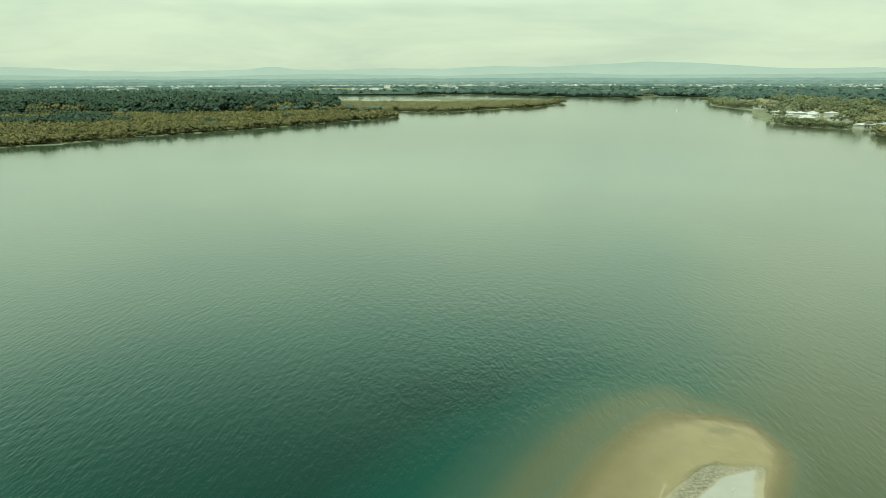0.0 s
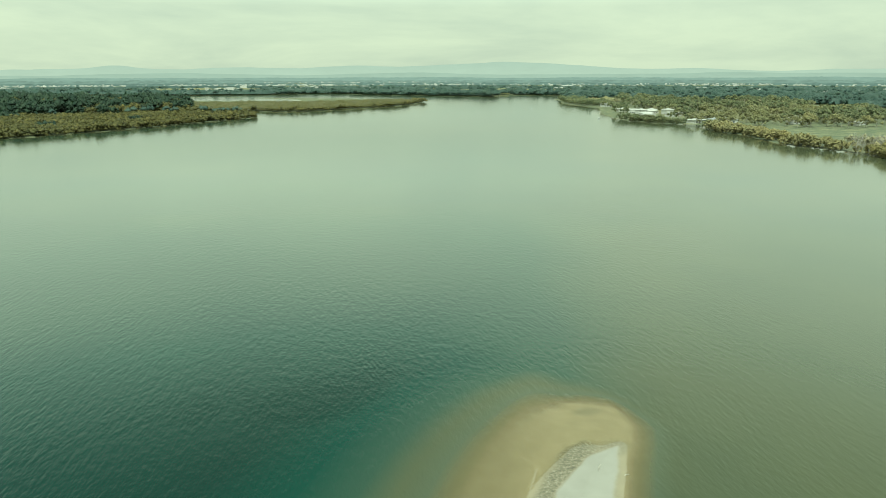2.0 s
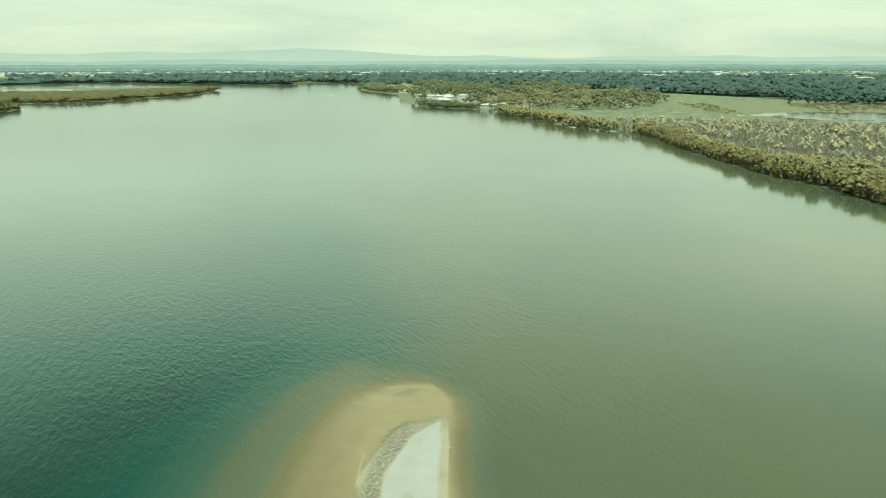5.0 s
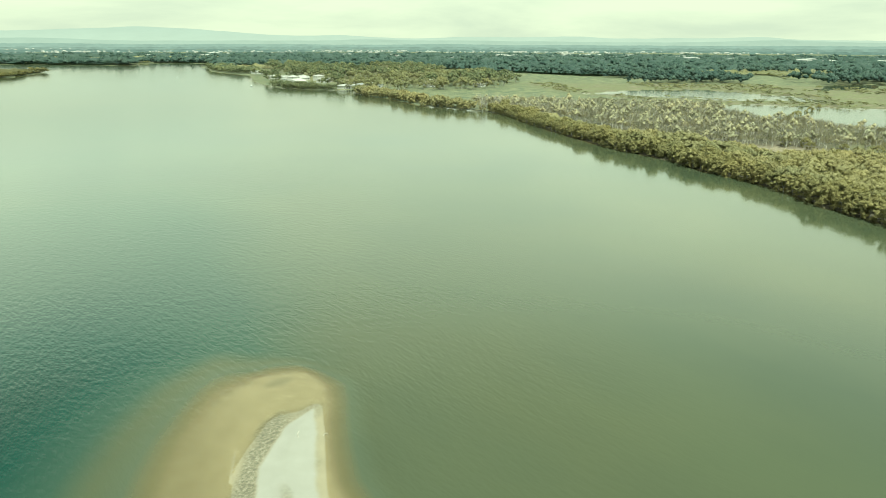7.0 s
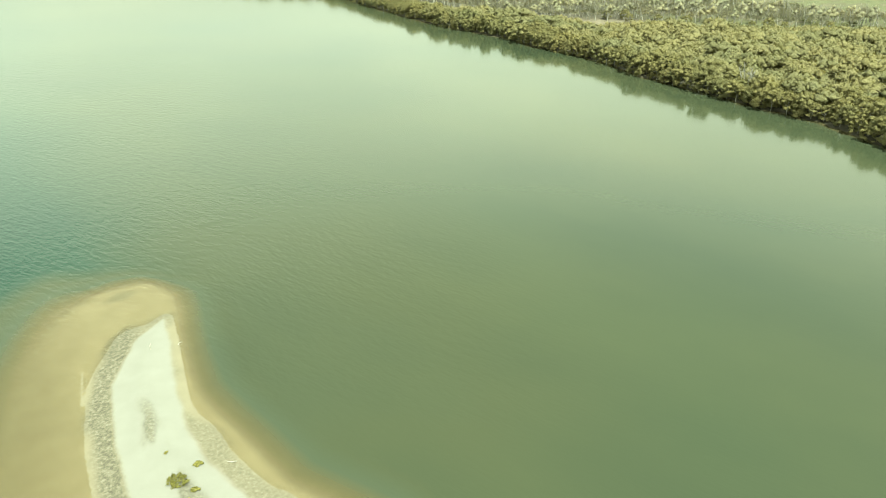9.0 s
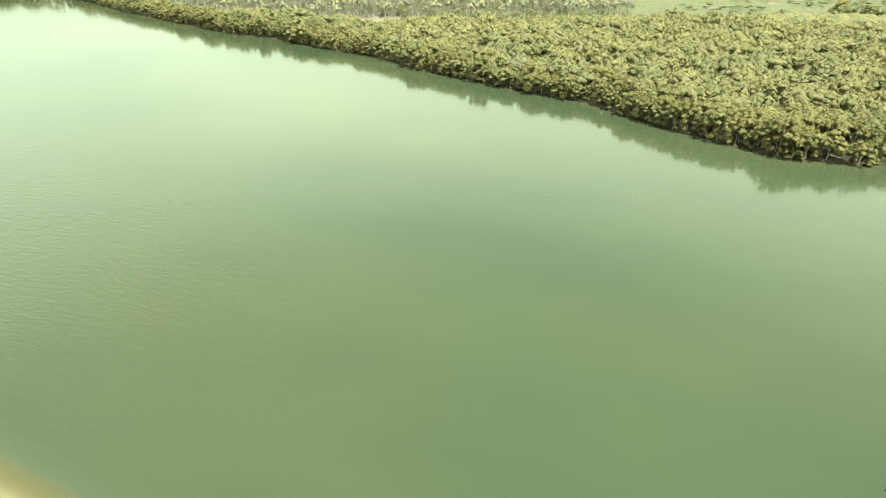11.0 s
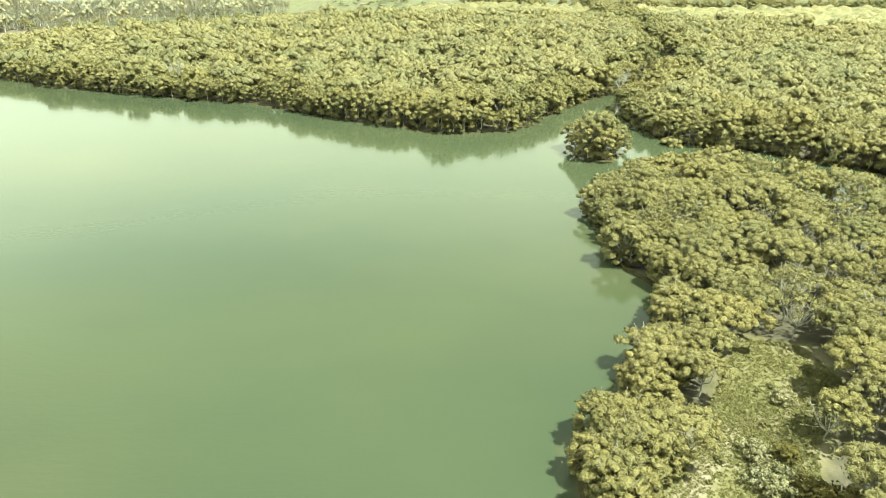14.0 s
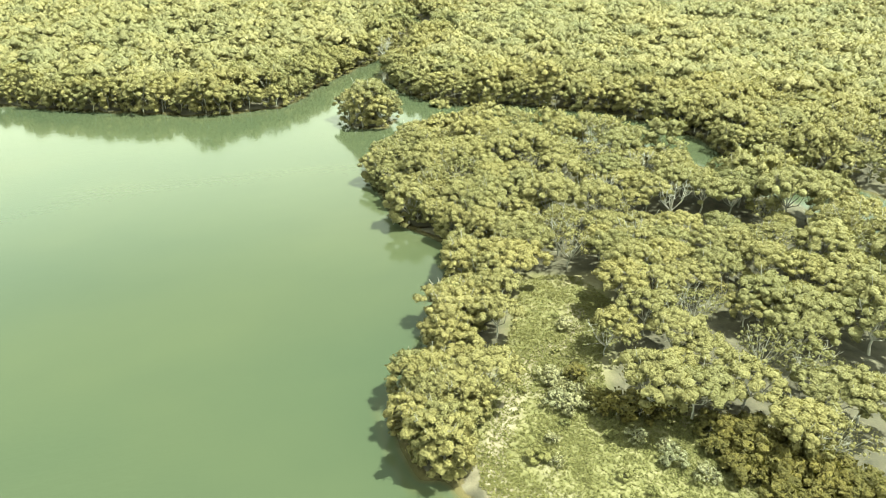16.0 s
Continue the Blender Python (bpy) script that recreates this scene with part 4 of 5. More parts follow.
def build_mangroves():
    block = [(355, 385), (318, 300), (297, 258), (274, 205), (250, 147), (228, 92), (206, 46), (184, 10), (165, -17), (140, -40), (100, -30), (40, -15), (-20, -40), (-20, -130), (60, -330), (300, -420), (395, -340),
             (395, -190), (425, -60), (405, -20), (362, 12), (318, 106), (292, 150), (312, 225), (345, 300), (370, 370)]
    def keep(x, y):
        ok = open_ground(x, y, 0.1) & (np.abs(np.degrees(np.arctan2(x, y)) - 86) < 66)
        for gx, gy, gr in GAPS:
            ok &= np.hypot(x - gx, y - gy) > gr
        return ok & (inside_by(BUSHY, x, y) < 1.5)

    x, y = scatter(block, 5.1, 11, keep)
    gap = value_noise(x, y, 24, 77, 2)
    ok = (gap < 0.74) | (land_by(x, y) < 9) | (np.hypot(x, y) < 190)
    x, y = x[ok], y[ok]
    # the stretch beside the clearing, and the isle, stand as single trees
    a = np.degrees(np.arctan2(x, y))
    r = np.hypot(x, y)
    single = (r < 135) & (a > 90) & (a < 146) & (x > 20) & (y > -88)
    isle = np.hypot(x - ISLE[0], y - ISLE[1]) < 11
    xs, ys = x[single & ~isle], y[single & ~isle]
    order = np.argsort(np.hypot(xs, ys))[:300]
    first = []
    for k, (crown, trunk) in enumerate(MANGROVES.near):
        first.append(tree("mangrove_tree", crown, trunk, MANGROVE, BARK, "yellow-green mangrove tree with a dense domed crown", "tree", "mangroves by the clearing"))
    inner_trees = [tree("mangrove_tree", crown, trunk, MANGROVE, BARK, "half-bare mangrove tree with pale limbs and thin leaves" if k == 5 else "yellow-green mangrove tree with an umbrella crown on grey limbs", "tree", "mangroves by the clearing") for k, (crown, trunk) in enumerate(UMBRELLAS.near)]
    q = np.random.default_rng(5)
    deep = land_by(xs, ys)
    fresh = set(first + inner_trees)
    for n, i in enumerate(order):
        m = Matrix.LocRotScale((xs[i], ys[i], seated(xs[i], ys[i])), Euler((0, 0, q.uniform(0, 6.28))), None)
        s = q.uniform(0.72, 1.12) * (0.86 if xs[i] < 72 else 1.0)
        src = inner_trees[n % 6] if deep[i] > 5.5 else first[n % 4]
        ob = src if src in fresh else copy_thing(src, m)
        fresh.discard(src)
        ob.matrix_basis = m @ Matrix.Diagonal((s, s, s * q.uniform(0.9, 1.12), 1))
    rest = np.ones(len(x), bool)
    rest[np.nonzero(single & ~isle)[0][order]] = False
    rest &= ~isle
    x, y = x[rest], y[rest]
    r = np.hypot(x, y)
    mid = r < 185
    close = mid & (r < 118) & (np.degrees(np.arctan2(x, y)) > 118)
    grove("mangrove_forest", x[close], y[close], UMBRELLAS.near, MANGROVE, BARK, 20, "dense yellow-green mangrove forest beside the clearing", "forest")
    mid &= ~close
    far_ = ~(r < 185) & ~close
    brim = mid & (land_by(x, y) < 5)
    mid &= ~brim
    grove("mangrove_forest", x[brim], y[brim], MANGROVES.mid, MANGROVE, BARK, 21, "dense yellow-green mangrove forest along the river bank", "forest")
    grove("mangrove_forest", x[mid], y[mid], UMBRELLAS.mid, MANGROVE, BARK, 27, "umbrella-crowned mangrove forest behind the river bank", "forest", (0.85, 1.15))
    far = far_ & (land_by(x, y) < 11)
    grove("mangrove_forest", x[far], y[far], MANGROVES.mid, MANGROVE, BARK, 22, "mangrove forest along the farther shore", "forest", trunks=False)
    inner = lambda x, y: only((inside_by(block, x, y) > 0) & (np.abs(np.degrees(np.arctan2(x, y)) - 86) < 66) & (np.hypot(x, y) > 178), x, y, lambda u, v: (land_by(u, v) > 6) & (value_noise(u, v, 30, 77, 3) < 0.76))
    x, y = np.meshgrid(np.arange(-20, 430, 1.8), np.arange(-420, 390, 1.8), indexing="ij")
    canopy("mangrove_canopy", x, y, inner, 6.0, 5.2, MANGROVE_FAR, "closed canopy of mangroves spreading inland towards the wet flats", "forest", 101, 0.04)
    x, y = scatter(block, 6.4, 15, lambda x, y: inner(x, y) & (np.hypot(x, y) < 370))
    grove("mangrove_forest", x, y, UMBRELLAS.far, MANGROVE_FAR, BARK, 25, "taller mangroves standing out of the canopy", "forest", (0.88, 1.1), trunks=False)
    # trees that lean out over the water along the shores
    q = np.random.default_rng(6)
    for outline, first_p, last_p, single_row in ((EAST_NEAR, 1, 16, True), (EAST_NORTH, 16, 36, False), (EAST_MIDDLE, 4, 13, False)):
        px, py = [], []
        run = outline[first_p:last_p + 1]
        for (ax, ay), (bx, by) in zip(run, run[1:]):
            long = math.hypot(bx - ax, by - ay)
            for k in range(max(1, round(long / 3.6))):
                f = (k + q.uniform(0.2, 0.8)) / max(1, round(long / 3.6))
                side = q.uniform(0.6, 2.0) if single_row else q.uniform(0.3, 2.2)
                px.append(ax + (bx - ax) * f + (by - ay) / long * -side)
                py.append(ay + (by - ay) * f - (bx - ax) / long * -side)
        if single_row:
            for u, v in zip(px[:], py[:]):
                u, v = u + q.uniform(1.5, 3.5), v - q.uniform(3.5, 5.5)
                if float(inside_by(CLEARING, np.array([u]), np.array([v]))[0]) < -0.6:
                    px.append(u); py.append(v)
            px += [46.4, 48.6, 51.2, 50.2, 47.6]
            py += [-21.0, -21.2, -22.6, -25.2, -23.6]
            for n, (u, v) in enumerate(zip(px, py)):
                s = q.uniform(0.62, 0.92)
                copy_thing(first[n % 4], Matrix.LocRotScale((u, v, seated(u, v)), Euler((0, 0, q.uniform(0, 6.28))), None)).scale = (s, s, s)
        else:
            grove("mangrove_shore", np.array(px), np.array(py), MANGROVES.mid, MANGROVE, BARK, 24, "mangroves leaning out over the water's edge", "forest", (0.7, 1.0))
    # the isle
    q = np.random.default_rng(8)
    for k in range(9):
        a, f = k * 2.4, 0.0 if k == 0 else q.uniform(3.6, 5.2)
        px, py = ISLE[0] + math.cos(a) * f, ISLE[1] + math.sin(a) * f
        s = 1.45 if k == 0 else q.uniform(0.95, 1.15)
        copy_thing(first[k % 4], Matrix.LocRotScale((px, py, seated(px, py)), Euler((0, 0, a)), None)).scale = (s, s, s)
    # settlement shore
    strip = [(352, 375), (366, 470), (380, 520), (392, 640), (384, 700), (378, 740), (352, 745), (350, 690), (382, 650), (358, 560), (352, 500), (332, 447), (345, 400)]
    x, y = scatter(strip, 5.2, 13, lambda x, y: (land_by(x, y) > 0.5) & (value_noise(x, y, 40, 14, 2) < 0.6))
    k = y < 600
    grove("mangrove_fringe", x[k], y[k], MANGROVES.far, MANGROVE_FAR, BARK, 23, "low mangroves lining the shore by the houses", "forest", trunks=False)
    grove("mangrove_fringe", x[~k], y[~k], MANGROVES.far, TOWN_LEAF, BARK, 24, "dark low mangrove clump before the houses", "forest", (0.75, 1.05), trunks=False)


def build_woods():
    # bleached paperbark belt behind the mangroves
    belt = [(362, 380), (385, 440), (400, 445), (470, 350), (510, 300), (448, 225), (432, 160), (424, 100), (430, 40), (404, 36), (378, 66), (364, 110), (350, 150), (326, 170), (324, 225), (352, 300)]
    x, y = scatter(belt, 5.6, 31, lambda x, y: open_ground(x, y, 3))
    grove("paperbark_wood", x, y, GREYS.mid, GREY_LEAF, DEADWOOD, 32, "belt of grey-brown thinly leaved paperbark trees", "wood", (0.7, 1.05), 0.9)
    # trees among the houses and behind
    town = [(400, 640), (450, 600), (520, 560), (640, 640), (760, 860), (820, 1150), (600, 1250), (480, 1190), (450, 1000), (400, 840)]
    x, y = scatter(town, 16, 33, lambda x, y: open_ground(x, y, 6) & (value_noise(x, y, 60, 34, 2) < 0.44) & ~((x < 500) & (y > 735) & (y < 1000) & (value_noise(x, y, 26, 134, 1) > 0.3)))
    x, y = np.append(x, [398, 406, 402, 470, 480, 474]), np.append(y, [826, 838, 850, 905, 880, 840])
    grove("garden_trees", x, y, GUMS.mid, TOWN_LEAF, BARK, 35, "dark green gum trees and garden trees among the riverside houses", "trees", (0.75, 1.25))
    x, y = scatter(town, 17, 39, lambda x, y: open_ground(x, y, 20) & (value_noise(x, y, 60, 34, 2) > 0.52) & (y < 900) & ~((x < 520) & (y > 735)))
    grove("olive_trees", x, y, GUMS.mid, OLIVE_LEAF, BARK, 40, "olive-yellow gum trees behind the riverside houses", "trees", (0.6, 1.0))
    x, y = scatter(town, 13, 36, lambda x, y: open_ground(x, y, 40) & (value_noise(x, y, 60, 37, 2) > 0.50) & ~((x < 530) & (y > 735) & (y < 1010)))
    grove("grey_wood", x, y, GREYS.far, GREY_LEAF, DEADWOOD, 38, "greyish open wood behind the riverside houses", "wood", (0.9, 1.4), trunks=False)
    bank = [(456, 1070), (462, 1195), (525, 1400), (560, 1400), (510, 1195), (496, 1070)]
    x, y = scatter(bank, 9, 60, lambda x, y: land_by(x, y) > 1)
    grove("bank_trees", x, y, GUMS.dot, TOWN_LEAF, BARK, 61, "dark green trees along the far river bank", "trees", (0.55, 0.9), 0.85, False)
    # western bank
    rim = [(-700, 290), (-420, 425), (-320, 501), (-258, 592), (-154, 719), (-56, 872), (-60, 910), (-160, 965), (-240, 925), (-480, 900), (-700, 860)]
    x, y = scatter(rim, 7.6, 41, lambda x, y: (land_by(x, y) > 1) & (np.degrees(np.arctan2(x, y)) > -36))
    back = value_noise(x, y, 60, 58, 2) + 0.4 * smooth(90, 190, land_by(x, y)) > 0.93
    brim = ~back
    grove("mangrove_bank", x[brim], y[brim], MANGROVES.dot, BROWN_LEAF, BARK, 42, "brown-olive mangrove bank on the western shore", "forest", (0.9, 1.4), 0.75, False)
    u, v = polar(-37, -2, 0.13, 500, 990, 1.0055)
    canopy("mangrove_canopy", u, v, lambda x, y: only(inside_by(rim, x, y) > -3, x, y, lambda p, q: land_by(p, q) > 7), 6.5, 4.0, BROWN_LEAF, "brown-olive canopy of the western mangroves", "forest", 111, 0.12)
    grove("mangrove_bank", x[back], y[back], MANGROVES.dot, DARK_LEAF, BARK, 42, "darker grey-green trees among the western mangroves", "forest", (1.1, 1.7), 0.8, False)
    point = [(-500, 1095), (-200, 1022), (-86, 1030), (-3, 998), (56, 1044), (155, 1153), (226, 1291), (234, 1370), (150, 1400), (0, 1330), (-200, 1340), (-700, 1450)]
    u, v = polar(-24, 12, 0.11, 980, 1440, 1.0055)
    canopy("mangrove_canopy", u, v, lambda x, y: only(inside_by(point, x, y) > -3, x, y, lambda p, q: land_by(p, q) > 9), 7.5, 5.4, BROWN_LEAF, "low olive canopy on the point across the river", "forest", 121, 0.12)
    x, y = scatter(point, 11.5, 43, lambda x, y: (land_by(x, y) > 2) & (land_by(x, y) < 20))
    grove("mangrove_point", x, y, MANGROVES.speck, BROWN_LEAF, BARK, 44, "low olive mangroves on the point across the river", "forest", (1.4, 2.1), 0.5, False)
    dark = [(-230, 935), (-480, 905), (-760, 850), (-1400, 1500), (-1200, 1700), (-500, 1500), (-200, 1300), (-160, 1080)]
    x, y = scatter(dark, 11.0, 45, lambda x, y: (land_by(x, y) > 4) & (value_noise(x, y, 110, 46, 3) < 0.68) & (glade_by(x, y) < -3))
    tint = value_noise(x, y, 70, 59, 2) > 0.62
    front = np.hypot(x, y) < 1350
    grove("dark_wood", x[~tint & front], y[~tint & front], GUMS.dot, DARK_LEAF, BARK, 47, "dark tall wood behind the western mangroves", "wood", (0.75, 1.45), trunks=False)
    grove("dark_wood", x[~tint & ~front], y[~tint & ~front], GUMS.speck, DARK_LEAF, BARK, 47, "dark tall wood far behind the western mangroves", "wood", (0.9, 1.4), trunks=False)
    grove("olive_wood", x[tint], y[tint], GUMS.dot, BROWN_LEAF, BARK, 48, "yellow-olive crowns among the dark western wood", "wood", (0.6, 1.1), trunks=False)
    # tussocks and low scrub on the flats
    flats = [(372, 60), (420, -20), (440, -360), (600, -360), (900, 250), (860, 420), (640, 640), (560, 500), (520, 330), (440, 190)]
    x, y = scatter(flats, 10, 48, lambda x, y: (land_by(x, y) > 2) & (value_noise(x * 0.6 + y * 0.8, (y * 0.6 - x * 0.8) * 3, 120, 49, 3) > 0.5))
    grove("marsh_scrub", x, y, MANGROVES.speck, OLIVE_LEAF, BARK, 49, "low olive scrub in streaks over the wet flats", "scrub", (0.4, 0.8), 0.45, False)
    # the plain beyond: belts of wood, open land between
    away = [dark, point, [(330, 112), (372, 10), (440, -360), (700, -360), (960, 250), (900, 420), (640, 640), (520, 330)], WEST_FAR, rim]

    def wooded(x, y, least=0.40, most=1.0):
        a, r = np.arctan2(x, y), np.hypot(x, y)
        n = value_noise(a * 1500 + 900, 700 * np.log(r), 330, 52, 4)
        shore = inside_by(NORTH, x, y)
        n = n + 0.3 * smooth(0, 10, shore) * smooth(330, 240, shore)
        ok = (n > least) & (n < most) & ~((x > 330) & (x < 850) & (y > 560) & (y < 1250))
        for p in away:
            ok = only(ok, x, y, lambda u, v: inside_by(p, u, v) < 0)
        return only(ok, x, y, lambda u, v: land_by(u, v) > 5)

    u, v = polar(-40, 101, 0.21, 1120, 2745, 1.0085)
    canopy("far_woods", u, v, lambda x, y: wooded(x, y, 0.46), 13.0, 11.0, HAZED_WOODS_LEAF, "dark belts of wood across the low plain", "wood", 131, 0.18)
    canopy("olive_woods", u, v, lambda x, y: wooded(x, y, 0.36, 0.46), 12.0, 7.0, OLIVE_LEAF, "paler olive woods and scrub across the low plain", "wood", 141, 0.18)
    near = [(1150 * math.sin(radians(k)), 1150 * math.cos(radians(k))) for k in range(25, 101, 5)] + [(850 * math.sin(radians(k)), 850 * math.cos(radians(k))) for k in range(100, 24, -5)]
    x, y = scatter(near, 15, 54, lambda x, y: wooded(x, y, 0.44))
    grove("far_woods", x, y, GUMS.dot, HAZED_WOODS_LEAF, BARK, 55, "dark wood at the edge of the wet flats", "wood", (0.7, 1.15), 0.9, False)
    # the shore across the head of the river
    q = np.random.default_rng(57)
    px, py = [], []
    run = NORTH[3:13]
    for (ax, ay), (bx, by) in zip(run, run[1:]):
        long = math.hypot(bx - ax, by - ay)
        for k in range(max(1, int(long / 4.5))):
            f, deep = q.uniform(), q.uniform(3, 26)
            px.append(ax + (bx - ax) * f - (by - ay) / long * deep); py.append(ay + (by - ay) * f + (bx - ax) / long * deep)
    grove("shore_woods", np.array(px), np.array(py), GUMS.speck, HAZED_WOODS_LEAF, BARK, 58, "dark trees along the far shore", "wood", (0.8, 1.2), 0.8, False)
    q = np.random.default_rng(50)
    a = np.radians(q.uniform(-38, 100, 7500))
    r = np.exp(q.uniform(math.log(850), math.log(2740), 7500))
    x, y = r * np.sin(a), r * np.cos(a)
    ok = wooded(x, y, 0.40)
    x, y = x[ok], y[ok]
    grove("far_woods", x, y, GUMS.speck, HAZED_WOODS_LEAF, BARK, 63, "tall dark trees standing out of the far woods", "wood", (0.7, 1.25), 0.85, False)


build_mangroves()
build_woods()

# ---- things ----


def shape(name, bm, material, parent, label=""):
    """Link a bmesh as one mesh object under a thing."""
    mesh = bpy.data.meshes.new(name)
    bm.normal_update()
    bm.to_mesh(mesh)
    bm.free()
    mesh.materials.append(material)
    return part(name, mesh, parent, label)


def box(bm, x0, x1, y0, y1, z0, z1):
    m = Matrix.Translation(((x0 + x1) / 2, (y0 + y1) / 2, (z0 + z1) / 2)) @ Matrix.Diagonal((x1 - x0, y1 - y0, z1 - z0, 1))
    bmesh.ops.create_cube(bm, size=1.0, matrix=m)
    return bm


def hip_roof(long, wide, rise, over, z):
    """A hipped roof with overhanging eaves and a thick edge."""
    a, b = long / 2 + over, wide / 2 + over
    ridge = max(0.4, a - b)
    bm = bmesh.new()
    low = [bm.verts.new(p) for p in ((-a, -b, z), (a, -b, z), (a, b, z), (-a, b, z))]
    eave = [bm.verts.new((v.co.x, v.co.y, z + 0.18)) for v in low]
    top = [bm.verts.new((-ridge, 0, z + rise)), bm.verts.new((ridge, 0, z + rise))]
    bm.faces.new(low[::-1])
    for i in range(4):
        j = (i + 1) % 4
        bm.faces.new((low[i], low[j], eave[j], eave[i]))
    bm.faces.new((eave[0], eave[1], top[1], top[0]))
    bm.faces.new((eave[1], eave[2], top[1]))
    bm.faces.new((eave[2], eave[3], top[0], top[1]))
    bm.faces.new((eave[3], eave[0], top[0]))
    return bm


def house(long, wide, tall, roof, label):
    root = tagged(new("house"), label, "house", "riverside houses")
    shape("wall", box(bmesh.new(), -long / 2, long / 2, -wide / 2, wide / 2, -0.6, tall), WHITE_WALL, root)
    shape("roof", hip_roof(long, wide, 1.9, 0.6, tall), roof, root)
    for sy in (-1, 1):
        for k in range(4):
            x = (k - 1.5) * long / 4.4
            name = "door" if (k == 1 and sy < 0) else "window"
            bm = box(bmesh.new(), x - 0.9, x + 0.9, sy * wide / 2 - 0.06, sy * wide / 2 + 0.06, 0.0 if name == "door" else 0.9, 2.1)
            shape(name, bm, DARK_GLASS, root)
    return root


def shed(long, wide, tall, label):
    """A large flat-roofed building of the town."""
    root = tagged(new("warehouse"), label, "building", "buildings of the far town")
    shape("wall", box(bmesh.new(), -long / 2, long / 2, -wide / 2, wide / 2, -3, tall), WHITE_WALL, root)
    shape("roof", hip_roof(long, wide, 2.2, 0.4, tall), PALE_ROOF, root)
    bm = bmesh.new()
    box(bm, -long * 0.2, long * 0.2, -wide / 2 - 0.2, -wide / 2 + 0.05, 0, tall * 0.6)
    shape("door", bm, DARK_GLASS, root)
    return root


def placed(ob, x, y, turn, scale=1.0, up=0.0):
    ob.matrix_basis = Matrix.LocRotScale((x, y, seated(x, y) + up), Euler((0, 0, radians(turn))), (scale,) * 3)
    return ob


def build_houses():
    one = house(20, 11, 3.2, PALE_ROOF, "white single-storey riverside house with a pale sheet roof")
    two = house(24, 13, 3.4, GREY_ROOF, "riverside house with a grey hipped tile roof")
    three = house(13, 9, 5.6, PALE_ROOF, "white two-storey house with a pale roof")
    placed(one, 408, 672, 20)
    placed(two, 432, 664, -15, 1.15)
    placed(three, 428, 838, 30)
    for src, x, y, turn, s in ((one, 414, 792, -8, 0.8), (one, 424, 815, 25, 0.9), (three, 436, 842, 60, 0.8), (one, 452, 858, 10, 0.9), (three, 432, 868, -20, 0.8), (one, 446, 892, 40, 0.9),
                               (one, 440, 915, 5, 1.0), (three, 464, 835, 15, 1.0), (one, 466, 880, 70, 1.1), (two, 448, 790, 35, 1.0), (three, 500, 640, 10, 1.1), (one, 548, 610, 30, 0.9),
                               (one, 484, 1060, 20, 1.2), (three, 500, 1110, 0, 1.2)):
        c = copy_thing(src, Matrix.Identity(4))
        placed(c, x, y, turn, s)
    for x, y, s in ((-483, 1191, 0.9), (-400, 1146, 0.9), (-375, 1150, 1.0), (-560, 1230, 0.9)):
        placed(copy_thing(one, Matrix.Identity(4)), x, y, 15 * s, s)
    q = np.random.default_rng(91)
    src = shed(46, 24, 11.0, "white town building with a pale roof among far trees")
    first = True
    for az, r, n, wide in ((-24, 2550, 9, 5), (-8, 2600, 9, 4), (3, 2650, 12, 4), (20, 2600, 8, 4), (33, 2500, 8, 3), (45, 2350, 12, 3.0), (52, 2500, 16, 3.5), (60, 2300, 18, 4), (68, 2100, 16, 3), (39, 2100, 5, 1.2)):
        for _ in range(n):
            a, d = radians(az + q.uniform(-wide, wide)), r * q.uniform(0.93, 1.07)
            ob = src if first else copy_thing(src, Matrix.Identity(4))
            first = False
            x, y = d * math.sin(a), d * math.cos(a)
            placed(ob, x, y, q.uniform(0, 180), q.uniform(0.45, 0.95))


